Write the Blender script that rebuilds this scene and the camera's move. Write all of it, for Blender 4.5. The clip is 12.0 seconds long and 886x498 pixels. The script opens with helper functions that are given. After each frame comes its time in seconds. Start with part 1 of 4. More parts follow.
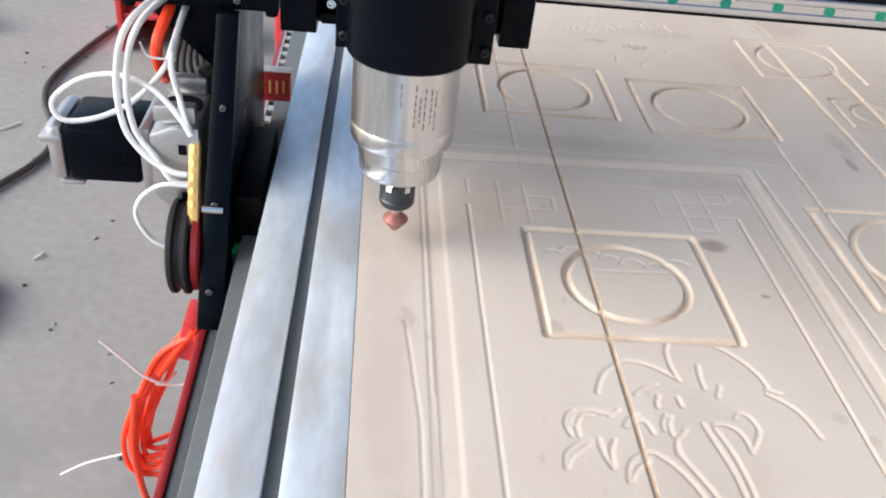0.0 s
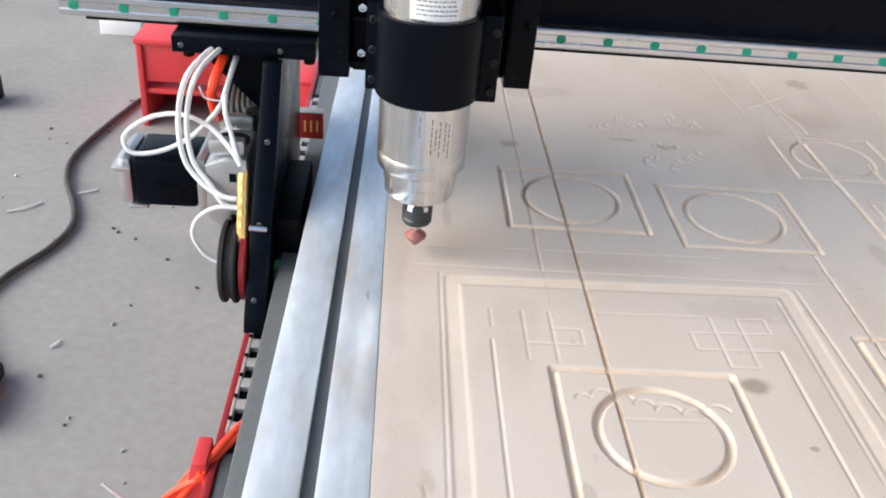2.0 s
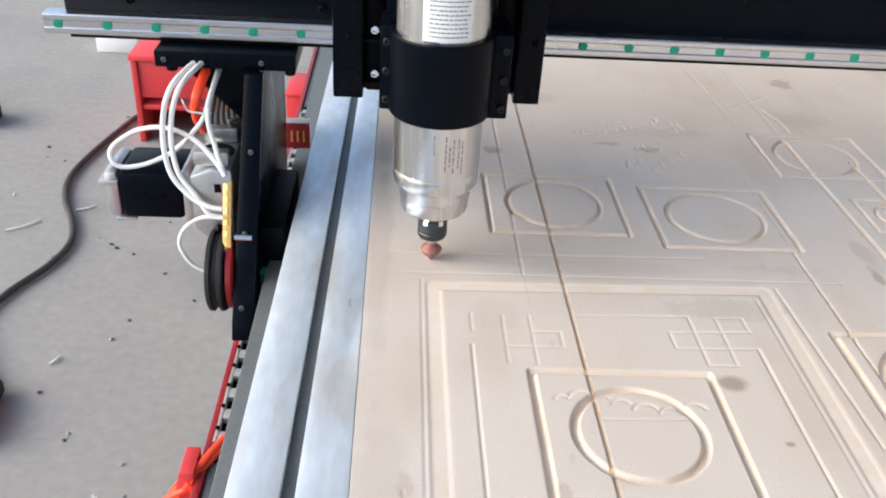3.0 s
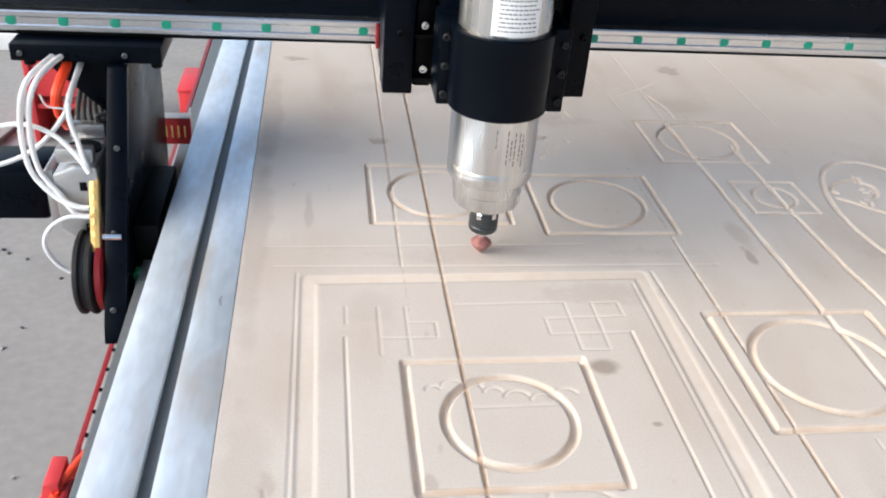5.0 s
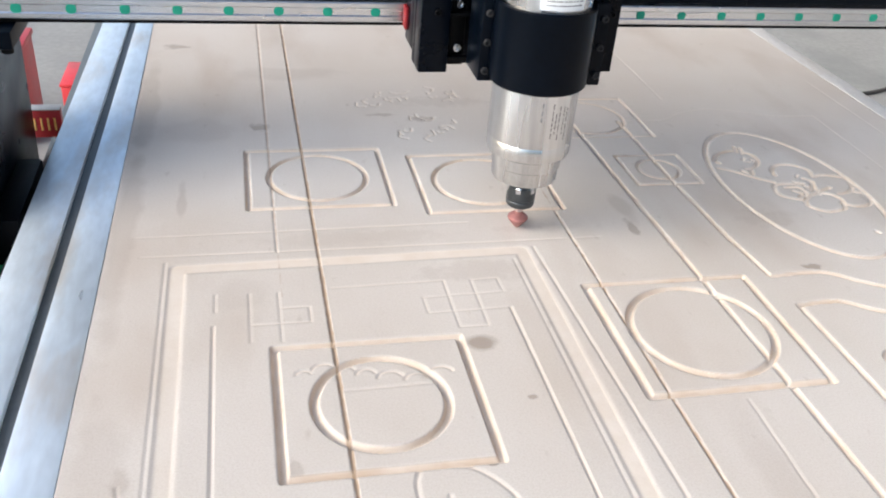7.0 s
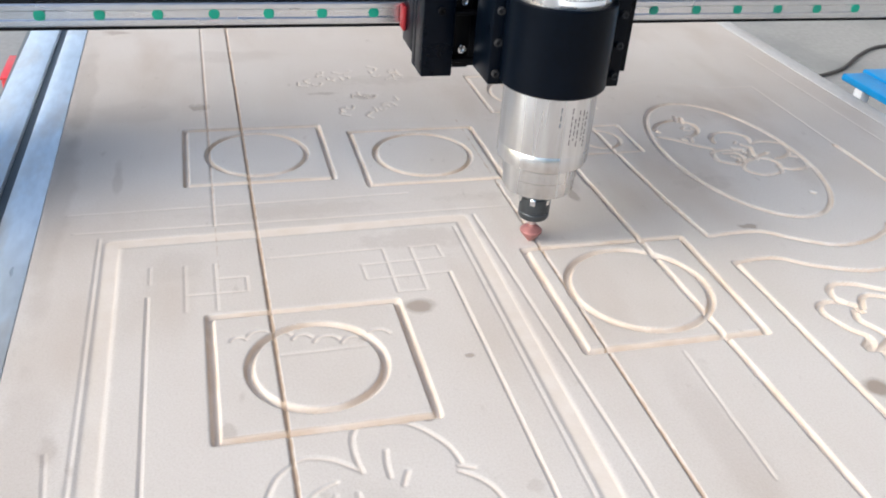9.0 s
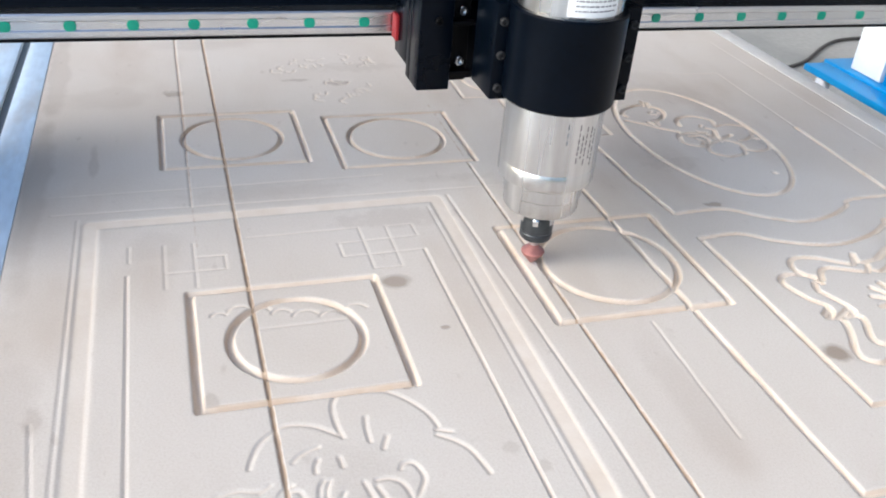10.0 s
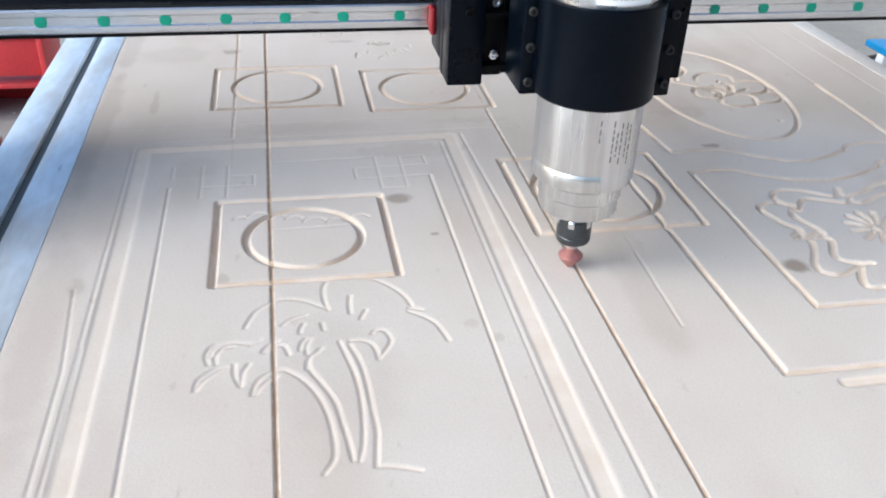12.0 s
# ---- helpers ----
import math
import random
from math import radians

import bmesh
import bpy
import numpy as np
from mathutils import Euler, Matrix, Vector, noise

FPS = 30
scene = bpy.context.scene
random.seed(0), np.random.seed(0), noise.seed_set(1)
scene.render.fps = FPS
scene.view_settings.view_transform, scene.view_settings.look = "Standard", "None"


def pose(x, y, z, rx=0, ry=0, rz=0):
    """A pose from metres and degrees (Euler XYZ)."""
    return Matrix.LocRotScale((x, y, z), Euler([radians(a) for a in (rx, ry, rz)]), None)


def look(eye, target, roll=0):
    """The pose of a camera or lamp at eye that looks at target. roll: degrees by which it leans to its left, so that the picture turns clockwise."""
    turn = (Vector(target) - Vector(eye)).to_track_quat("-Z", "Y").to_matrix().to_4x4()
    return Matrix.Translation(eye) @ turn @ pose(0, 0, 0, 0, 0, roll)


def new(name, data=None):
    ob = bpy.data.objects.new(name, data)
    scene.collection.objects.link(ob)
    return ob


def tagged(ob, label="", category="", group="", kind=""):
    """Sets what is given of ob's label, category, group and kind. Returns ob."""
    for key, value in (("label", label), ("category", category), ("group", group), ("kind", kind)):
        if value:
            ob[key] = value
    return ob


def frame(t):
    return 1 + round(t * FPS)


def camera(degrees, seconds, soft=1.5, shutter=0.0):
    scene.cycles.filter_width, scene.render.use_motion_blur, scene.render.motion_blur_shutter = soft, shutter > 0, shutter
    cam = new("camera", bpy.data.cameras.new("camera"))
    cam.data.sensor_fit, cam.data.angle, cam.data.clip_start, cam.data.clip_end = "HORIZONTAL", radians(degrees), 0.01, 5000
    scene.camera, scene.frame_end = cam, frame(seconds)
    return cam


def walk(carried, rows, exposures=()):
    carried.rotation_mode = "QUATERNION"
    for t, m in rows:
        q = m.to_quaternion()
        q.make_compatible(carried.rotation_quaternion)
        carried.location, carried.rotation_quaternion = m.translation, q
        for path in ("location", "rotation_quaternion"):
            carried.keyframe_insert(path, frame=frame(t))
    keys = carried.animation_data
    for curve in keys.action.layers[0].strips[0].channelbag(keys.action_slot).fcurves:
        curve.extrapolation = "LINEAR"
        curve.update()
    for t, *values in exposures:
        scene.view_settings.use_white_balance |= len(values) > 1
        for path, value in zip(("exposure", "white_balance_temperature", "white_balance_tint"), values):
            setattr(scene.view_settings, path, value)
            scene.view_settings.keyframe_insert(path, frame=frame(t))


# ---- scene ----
cam = camera(53.57, 12.0, soft=1.9, shutter=0.3)
# seconds, eye x y z, yaw to the left, pitch up, lean
PATH = [
    (0.0, -0.1776, -0.7873, 1.3221, -6.62, -35.00, 6.91),
    (0.5, -0.1823, -0.7306, 1.3477, -5.26, -35.83, 7.63),
    (1.0, -0.1832, -0.7115, 1.3462, -5.36, -35.32, 7.55),
    (1.5, -0.1792, -0.7008, 1.3641, -4.57, -33.89, 6.30),
    (2.0, -0.1754, -0.6885, 1.3727, -4.34, -32.23, 5.43),
    (2.5, -0.1604, -0.7011, 1.3821, -3.36, -31.77, 3.87),
    (4.3, -0.1120, -0.7021, 1.3744, -6.91, -31.71, 4.13),
    (4.5, -0.1035, -0.7048, 1.3752, -7.58, -31.82, 4.22),
    (5.0, -0.0825, -0.6970, 1.3742, -9.22, -31.75, 4.77),
    (5.5, -0.0592, -0.6893, 1.3631, -11.46, -31.53, 5.32),
    (6.0, -0.0377, -0.6932, 1.3593, -12.81, -31.49, 5.49),
    (6.5, -0.0225, -0.6944, 1.3575, -13.72, -31.75, 4.84),
    (7.0, -0.0175, -0.6970, 1.3518, -14.51, -31.66, 5.02),
    (7.2, -0.0187, -0.6979, 1.3542, -14.55, -31.86, 4.95),
    (8.8, 0.0094, -0.7158, 1.3269, -16.72, -31.26, 4.42),
    (9.0, 0.0120, -0.7249, 1.3212, -16.97, -31.40, 4.55),
    (9.5, -0.0001, -0.7380, 1.3192, -18.17, -31.40, 4.86),
    (10.0, 0.0006, -0.7540, 1.3137, -19.18, -31.39, 5.11),
    (10.5, -0.0129, -0.7769, 1.2975, -20.83, -30.52, 4.59),
    (11.0, 0.0038, -0.8096, 1.3005, -17.58, -31.36, 4.16),
    (11.5, 0.0578, -0.8619, 1.3018, -13.85, -31.61, 3.08),
    (12.0, 0.0809, -0.9265, 1.2946, -11.42, -31.43, 2.27),
]


def eye_pose(x, y, z, yaw, pitch, roll):
    return pose(x, y, z, 0, 0, yaw) @ pose(0, 0, 0, 90 + pitch, 0, 0) @ pose(0, 0, 0, 0, 0, roll)


EXPOSURES = [(0.0, 0.99, 6280, 9), (5.0, 1.01, 6180, 8), (9.5, 0.99, 5900, 7), (12.0, 1.01, 5750, 6)]
walk(cam, [(t, eye_pose(*row)) for t, *row in PATH], EXPOSURES)

# ---- light ----
world = bpy.data.worlds.new("sky")
scene.world = world
world.use_nodes = True
wn = world.node_tree.nodes
sky = wn.new("ShaderNodeTexSky")
sky.sky_type = "NISHITA"
sky.sun_disc = False
sky.sun_elevation = radians(30)
sky.sun_rotation = radians(-90)
sky.air_density, sky.dust_density = 1.0, 3.0
world.node_tree.links.new(sky.outputs["Color"], wn["Background"].inputs["Color"])
wn["Background"].inputs["Strength"].default_value = 0.137
sun = new("sun", bpy.data.lights.new("sun", "SUN"))
sun.data.energy, sun.data.angle, sun.data.color = 1.35, radians(48), (1.0, 0.955, 0.90)
sun.matrix_world = look((-4.0, -1.9, 3.3), (0, 0.3, 0.8))


# ---- materials ----
def material(name, color, rough=0.5, metal=0.0, vary=0.08, scale=12.0, fine=160.0, bump=0.1, bump_dist=0.001, stain=None, stain_amount=0.5,
             stain_scale=4.0, stretch=(1, 1, 1), spec=0.5, rough_vary=0.1):
    """A painted, metal or mineral surface: base colour with variation at two scales, stains and fine relief."""
    m = bpy.data.materials.new(name)
    m.use_nodes = True
    nt, n = m.node_tree, m.node_tree.nodes
    bsdf = n["Principled BSDF"]
    co = n.new("ShaderNodeTexCoord")
    mp = n.new("ShaderNodeMapping")
    mp.inputs["Scale"].default_value = stretch
    nt.links.new(co.outputs["Object"], mp.inputs["Vector"])

    def tex(s, detail=4.0):
        t = n.new("ShaderNodeTexNoise")
        t.inputs["Scale"].default_value, t.inputs["Detail"].default_value = s, detail
        nt.links.new(mp.outputs["Vector"], t.inputs["Vector"])
        return t

    big, small = tex(scale), tex(fine, 2.0)
    add = n.new("ShaderNodeMath")
    add.operation = "ADD"
    nt.links.new(big.outputs["Fac"], add.inputs[0])
    nt.links.new(small.outputs["Fac"], add.inputs[1])
    span = n.new("ShaderNodeMapRange")
    span.inputs["From Min"].default_value, span.inputs["From Max"].default_value = 0.6, 1.4
    span.inputs["To Min"].default_value, span.inputs["To Max"].default_value = 1 - vary, 1 + vary
    nt.links.new(add.outputs[0], span.inputs["Value"])
    mul = n.new("ShaderNodeVectorMath")
    mul.operation = "SCALE"
    mul.inputs[0].default_value = color[:3]
    nt.links.new(span.outputs[0], mul.inputs["Scale"])
    out = mul.outputs[0]
    if stain:
        st = tex(stain_scale, 6.0)
        ramp = n.new("ShaderNodeMapRange")
        ramp.inputs["From Min"].default_value, ramp.inputs["From Max"].default_value = 0.52, 0.72
        ramp.inputs["To Max"].default_value = stain_amount
        nt.links.new(st.outputs["Fac"], ramp.inputs["Value"])
        mix = n.new("ShaderNodeMix")
        mix.data_type = "RGBA"
        nt.links.new(ramp.outputs[0], mix.inputs["Factor"])
        nt.links.new(out, mix.inputs["A"])
        mix.inputs["B"].default_value = (*stain, 1)
        out = mix.outputs["Result"]
    nt.links.new(out, bsdf.inputs["Base Color"])
    rr = n.new("ShaderNodeMapRange")
    rr.inputs["To Min"].default_value, rr.inputs["To Max"].default_value = max(0.02, rough - rough_vary), min(1, rough + rough_vary)
    nt.links.new(big.outputs["Fac"], rr.inputs["Value"])
    nt.links.new(rr.outputs[0], bsdf.inputs["Roughness"])
    bsdf.inputs["Metallic"].default_value = metal
    bsdf.inputs["Specular IOR Level"].default_value = spec
    if bump:
        b = n.new("ShaderNodeBump")
        b.inputs["Strength"].default_value, b.inputs["Distance"].default_value = bump, bump_dist
        nt.links.new(small.outputs["Fac"], b.inputs["Height"])
        nt.links.new(b.outputs[0], bsdf.inputs["Normal"])
    return m


BLACK = material("black_paint", (0.0012, 0.0026, 0.0056), 0.3, vary=0.3, scale=20, bump=0.05, spec=0.09)
BLACK_DULL = material("dull_black", (0.002, 0.002, 0.0026), 0.5, vary=0.3, scale=30, bump=0.2, spec=0.1)
RUBBER = material("rubber", (0.009, 0.009, 0.01), 0.7, vary=0.2, scale=40)
# upright tone streaks in the colour stand in for striped reflections
STEEL = material("brushed_steel", (0.66, 0.66, 0.66), 0.28, 1.0, vary=0.22, scale=22, fine=110, bump=0.05, stretch=(1, 1, 0.06), rough_vary=0.16)
CHROME = material("polished_steel", (0.72, 0.72, 0.72), 0.12, 1.0, vary=0.04, bump=0.0, rough_vary=0.04)
RAIL = material("ground_rail_steel", (0.70, 0.70, 0.70), 0.26, 1.0, vary=0.08, scale=15, stretch=(0.2, 1, 1), bump=0.02)
# pale blue base and low metallic stand in for reflected sky
ALU = material("milled_aluminium", (0.72, 0.80, 0.875), 0.38, 0.45, vary=0.14, scale=16, fine=90, bump=0.08, stretch=(1, 0.3, 1),
               stain=(0.56, 0.50, 0.43), stain_amount=0.75, stain_scale=17, rough_vary=0.22)
NUT = material("blackened_steel", (0.06, 0.065, 0.07), 0.35, 0.6, vary=0.2, scale=60)
CAP_BLUE = material("blue_fitting", (0.10, 0.11, 0.22), 0.4, vary=0.1)
ALU_DUSTY = material("dusty_aluminium", (0.60, 0.585, 0.565), 0.6, 0.2, vary=0.12, scale=14, stretch=(1, 0.3, 1), stain=(0.56, 0.50, 0.44), stain_amount=0.7, stain_scale=12)
CAST = material("cast_aluminium", (0.55, 0.55, 0.55), 0.42, 0.9, vary=0.08, scale=20, fine=300, bump=0.2)
CAP_GREEN = material("green_cap", (0.01, 0.27, 0.17), 0.5, vary=0.15, scale=60)
GREEN = material("green_block", (0.01, 0.16, 0.06), 0.5, vary=0.15, scale=60)
RED = material("red_paint", (0.62, 0.045, 0.05), 0.42, vary=0.12, scale=8, fine=90, bump=0.08, stain=(0.35, 0.08, 0.07), stain_amount=0.4, stain_scale=9)
DARK_RED = material("dark_red_paint", (0.27, 0.014, 0.018), 0.45, vary=0.2, scale=20)
BLUE = material("blue_paint", (0.005, 0.25, 0.58), 0.4, vary=0.08, scale=8)
WHITE = material("white_paint", (0.82, 0.82, 0.82), 0.5, vary=0.04, scale=8)
WHITE_TUBE = material("white_nylon", (0.80, 0.80, 0.79), 0.35, vary=0.04, scale=30, bump=0.0)
ORANGE = material("orange_tube", (0.93, 0.070, 0.024), 0.35, vary=0.08, scale=30, bump=0.0)
BRASS = material("brass", (0.78, 0.50, 0.17), 0.38, 0.5, vary=0.12, scale=60)
BIT_RED = material("red_bit", (0.36, 0.155, 0.14), 0.42, 0.35, vary=0.2, scale=200, bump=0.0)
CARBIDE = material("tool_steel", (0.55, 0.48, 0.46), 0.3, 0.9, bump=0.0)
LABEL = material("white_label", (0.78, 0.79, 0.79), 0.4, vary=0.03, bump=0.0)
INK = material("grey_ink", (0.16, 0.16, 0.17), 0.6, vary=0.1, bump=0.0)
CONCRETE = material("concrete", (0.305, 0.30, 0.285), 0.85, vary=0.13, scale=2.2, fine=38, bump=0.06, bump_dist=0.002,
                    stain=(0.215, 0.218, 0.21), stain_amount=0.8, stain_scale=1.9)
PLASTER = material("grey_plaster", (0.30, 0.30, 0.31), 0.9, vary=0.08, scale=1.5, fine=30)
CABLE = material("dark_cable", (0.05, 0.045, 0.043), 0.6, vary=0.2, scale=30)
YELLOW = material("amber_plastic", (0.85, 0.28, 0.01), 0.4, vary=0.08)
GREY_STEEL = material("grey_steel", (0.11, 0.12, 0.125), 0.5, 0.3, vary=0.15, scale=25)
LABEL_GREY = material("galvanised_strip", (0.42, 0.41, 0.40), 0.45, 0.4, vary=0.15, scale=40)


def fibreboard_material():
    """Dusty fibreboard: grey-beige skin with smudges, fresh pale core where it is cut, singed core in the deep cuts."""
    m = bpy.data.materials.new("dusty_fibreboard")
    m.use_nodes = True
    nt, n = m.node_tree, m.node_tree.nodes
    bsdf = n["Principled BSDF"]
    geo = n.new("ShaderNodeNewGeometry")
    sep = n.new("ShaderNodeSeparateXYZ")
    nt.links.new(geo.outputs["Position"], sep.inputs[0])

    def noise_tex(scale, detail=4.0, stretch=(1, 1, 0.2)):
        mp = n.new("ShaderNodeMapping")
        mp.inputs["Scale"].default_value = stretch
        nt.links.new(geo.outputs["Position"], mp.inputs["Vector"])
        t = n.new("ShaderNodeTexNoise")
        t.inputs["Scale"].default_value, t.inputs["Detail"].default_value = scale, detail
        nt.links.new(mp.outputs[0], t.inputs["Vector"])
        return t.outputs["Fac"]

    def span(value, a, b, lo=0.0, hi=1.0):
        r = n.new("ShaderNodeMapRange")
        for key, x in zip(("From Min", "From Max", "To Min", "To Max"), (a, b, lo, hi)):
            r.inputs[key].default_value = x
        nt.links.new(value, r.inputs["Value"])
        return r.outputs[0]

    def mixed(fac, a, b):
        x = n.new("ShaderNodeMix")
        x.data_type = "RGBA"
        nt.links.new(fac, x.inputs["Factor"])
        for key, v in (("A", a), ("B", b)):
            if isinstance(v, tuple):
                x.inputs[key].default_value = (*v, 1)
            else:
                nt.links.new(v, x.inputs[key])
        return x.outputs["Result"]

    skin = mixed(span(noise_tex(3.5), 0.35, 0.68), (0.62, 0.57, 0.52), (0.56, 0.50, 0.44))
    skin = mixed(span(noise_tex(9, 6.0, (1, 0.35, 1)), 0.50, 0.72, 0, 0.6), skin, (0.46, 0.385, 0.32))
    skin = mixed(span(noise_tex(2.2, 3.0), 0.50, 0.70, 0, 0.75), skin, (0.655, 0.615, 0.575))
    skin = mixed(span(noise_tex(500, 2.0), 0.4, 0.75, 0, 0.28), skin, (0.42, 0.35, 0.28))
    skin = mixed(span(noise_tex(60, 5.0, (1, 0.5, 1)), 0.66, 0.76, 0, 0.35), skin, (0.36, 0.30, 0.25))
    wobble, drift = noise_tex(70, 3.0), noise_tex(16, 5.0)
    scorch = []
    for x, y, rx, ry, dark in SMUDGES + SCORCH:
        sub = n.new("ShaderNodeVectorMath")
        sub.operation = "SUBTRACT"
        sub.inputs[1].default_value = (x, y, 0)
        nt.links.new(geo.outputs["Position"], sub.inputs[0])
        sc = n.new("ShaderNodeVectorMath")
        sc.operation = "MULTIPLY"
        sc.inputs[1].default_value = (1 / rx, 1 / ry, 0)
        nt.links.new(sub.outputs[0], sc.inputs[0])
        ln = n.new("ShaderNodeVectorMath")
        ln.operation = "LENGTH"
        nt.links.new(sc.outputs[0], ln.inputs[0])
        ad = n.new("ShaderNodeMath")
        ad.operation = "ADD"
        nt.links.new(ln.outputs["Value"], ad.inputs[0])
        nt.links.new(span(wobble if ry < 0.03 or ry > 0.3 else drift, 0.3, 0.7, *((-0.12, 0.12) if rx > 0.01 and dark > 0.6 else (-0.4, 0.4))), ad.inputs[1])
        if ry < 0.3:
            skin = mixed(span(ad.outputs[0], 1.25, 0.7, 0, dark), skin, (0.235, 0.175, 0.13))
        else:
            scorch.append((span(ad.outputs[0], 1.3, 0.7, 0, dark), (0.33, 0.19, 0.085)))
    core = mixed(span(noise_tex(40, 4.0), 0.35, 0.7), (0.74, 0.655, 0.565), (0.69, 0.59, 0.485))
    cut = mixed(span(sep.outputs["Z"], BED - 0.0006, BED - 0.0016), skin, core)
    cut = mixed(span(sep.outputs["Z"], BED - 0.0075, BED - 0.0085), cut, (0.64, 0.38, 0.17))
    # steep cut walls coloured brown: painted-in wall shade, with some singeing
    slope = n.new("ShaderNodeSeparateXYZ")
    nt.links.new(geo.outputs["True Normal"], slope.inputs[0])
    singe_shade = n.new("ShaderNodeMath")
    singe_shade.operation = "MULTIPLY"
    nt.links.new(span(slope.outputs["Z"], 0.75, 0.50, 0, 0.36), singe_shade.inputs[0])
    nt.links.new(span(noise_tex(26, 4.0), 0.36, 0.6, 0.25, 1.0), singe_shade.inputs[1])
    cut = mixed(singe_shade.outputs[0], cut, (0.46, 0.31, 0.18))
    for fac, brown in scorch:
        cut = mixed(fac, cut, brown)
    nt.links.new(cut, bsdf.inputs["Base Color"])
    bsdf.inputs["Roughness"].default_value = 0.75
    bsdf.inputs["Specular IOR Level"].default_value = 0.3
    b = n.new("ShaderNodeBump")
    b.inputs["Strength"].default_value, b.inputs["Distance"].default_value = 0.25, 0.0006
    nt.links.new(noise_tex(260, 4.0), b.inputs["Height"])
    nt.links.new(b.outputs[0], bsdf.inputs["Normal"])
    return m


BED = 0.8
# knots, grease and burn smudges on the sheet: x, y, half widths, how dark
SMUDGES = [(0.209, -0.013, 0.016, 0.012, 0.66), (0.612, -0.213, 0.014, 0.013, 0.75), (0.003, 0.53, 0.013, 0.013, 0.5), (0.254, 0.553, 0.022, 0.010, 0.4),
           (0.190, 0.57, 0.02, 0.006, 0.35), (0.585, 0.87, 0.02, 0.02, 0.45), (0.238, -0.100, 0.005, 0.004, 0.6), (-0.131, -0.16, 0.007, 0.014, 0.22),
           (0.655, 0.089, 0.013, 0.006, 0.6), (-0.133, 0.883, 0.02, 0.012, 0.5), (0.463, 0.197, 0.006, 0.022, 0.5), (0.178, -0.178, 0.006, 0.004, 0.6),
           (0.245, -0.27, 0.007, 0.007, 0.18), (0.265, -0.295, 0.005, 0.007, 0.22), (-0.10, 0.31, 0.006, 0.045, 0.25), (0.01, -0.165, 0.006, 0.012, 0.3),
           (-0.163, 0.25, 0.014, 0.22, 0.22), (-0.150, -0.25, 0.022, 0.16, 0.16), (-0.160, 0.62, 0.013, 0.20, 0.2), (-0.09, 0.52, 0.05, 0.04, 0.12),
           (0.10, 0.205, 0.10, 0.016, 0.10), (0.34, 0.21, 0.06, 0.010, 0.10), (0.24, 0.12, 0.07, 0.022, 0.16), (0.47, 0.25, 0.012, 0.035, 0.22),
           (0.66, 0.21, 0.04, 0.02, 0.14), (0.30, 0.62, 0.07, 0.02, 0.14), (0.05, 0.75, 0.09, 0.03, 0.14), (0.55, 0.70, 0.05, 0.03, 0.14),
           (0.12, -0.33, 0.05, 0.08, 0.10), (0.43, -0.25, 0.02, 0.09, 0.12), (-0.03, 0.10, 0.03, 0.03, 0.12), (0.80, 0.45, 0.06, 0.05, 0.12)]
# burnt saw lines along the sheet
SCORCH = [(0.0584, 0.1, 0.0020, 1.6, 0.6), (0.3745, -0.55, 0.0018, 0.80, 0.55), (0.0125, 0.62, 0.0015, 0.43, 0.4)]
BOARD = fibreboard_material()


# ---- mesh helpers ----
def link_mesh(name, bm, mat, parent=None, label="", smooth=True):
    me = bpy.data.meshes.new(name)
    bmesh.ops.recalc_face_normals(bm, faces=bm.faces)
    bm.to_mesh(me)
    bm.free()
    me.materials.append(mat)
    if smooth:
        for p in me.polygons:
            p.use_smooth = True
        me.set_sharp_from_angle(angle=radians(35))
    ob = new(name, me)
    if parent:
        ob.parent = parent
    if label:
        ob["label"] = label
    return ob


def part(name, bm, mat, parent, label=""):
    return link_mesh(name, bm, mat, parent, label)


def thing(name, label, category, group="", kind="", at=(0, 0, 0)):
    ob = new(name)
    ob.location = at
    ob.empty_display_size = 0.05
    return tagged(ob, label, category, group, kind)


def box(x0, x1, y0, y1, z0, z1, bevel=0.002, bm=None):
    bm = bm or bmesh.new()
    m = Matrix.LocRotScale(((x0 + x1) / 2, (y0 + y1) / 2, (z0 + z1) / 2), None, (abs(x1 - x0), abs(y1 - y0), abs(z1 - z0)))
    r = bmesh.ops.create_cube(bm, size=1, matrix=m)
    if bevel:
        edges = list({e for v in r["verts"] for e in v.link_edges})
        bmesh.ops.bevel(bm, geom=edges, offset=bevel, segments=2, affect="EDGES", profile=0.5)
    return bm


def lathe(profile, axis="z", centre=(0, 0, 0), steps=48, bm=None):
    """A turned body from rows of radius and height along the axis."""
    bm = bm or bmesh.new()
    turn = {"z": Matrix(), "x": Matrix.Rotation(radians(90), 4, "Y"), "y": Matrix.Rotation(radians(-90), 4, "X")}[axis]
    m = Matrix.Translation(centre) @ turn
    rings = []
    for r, h in profile:
        rings.append([bm.verts.new(m @ Vector((r * math.cos(2 * math.pi * k / steps), r * math.sin(2 * math.pi * k / steps), h))) for k in range(steps)])
    for a, b in zip(rings, rings[1:]):
        for k in range(steps):
            bm.faces.new((a[k], a[(k + 1) % steps], b[(k + 1) % steps], b[k]))
    bm.faces.new(rings[0][::-1])
    bm.faces.new(rings[-1])
    return bm


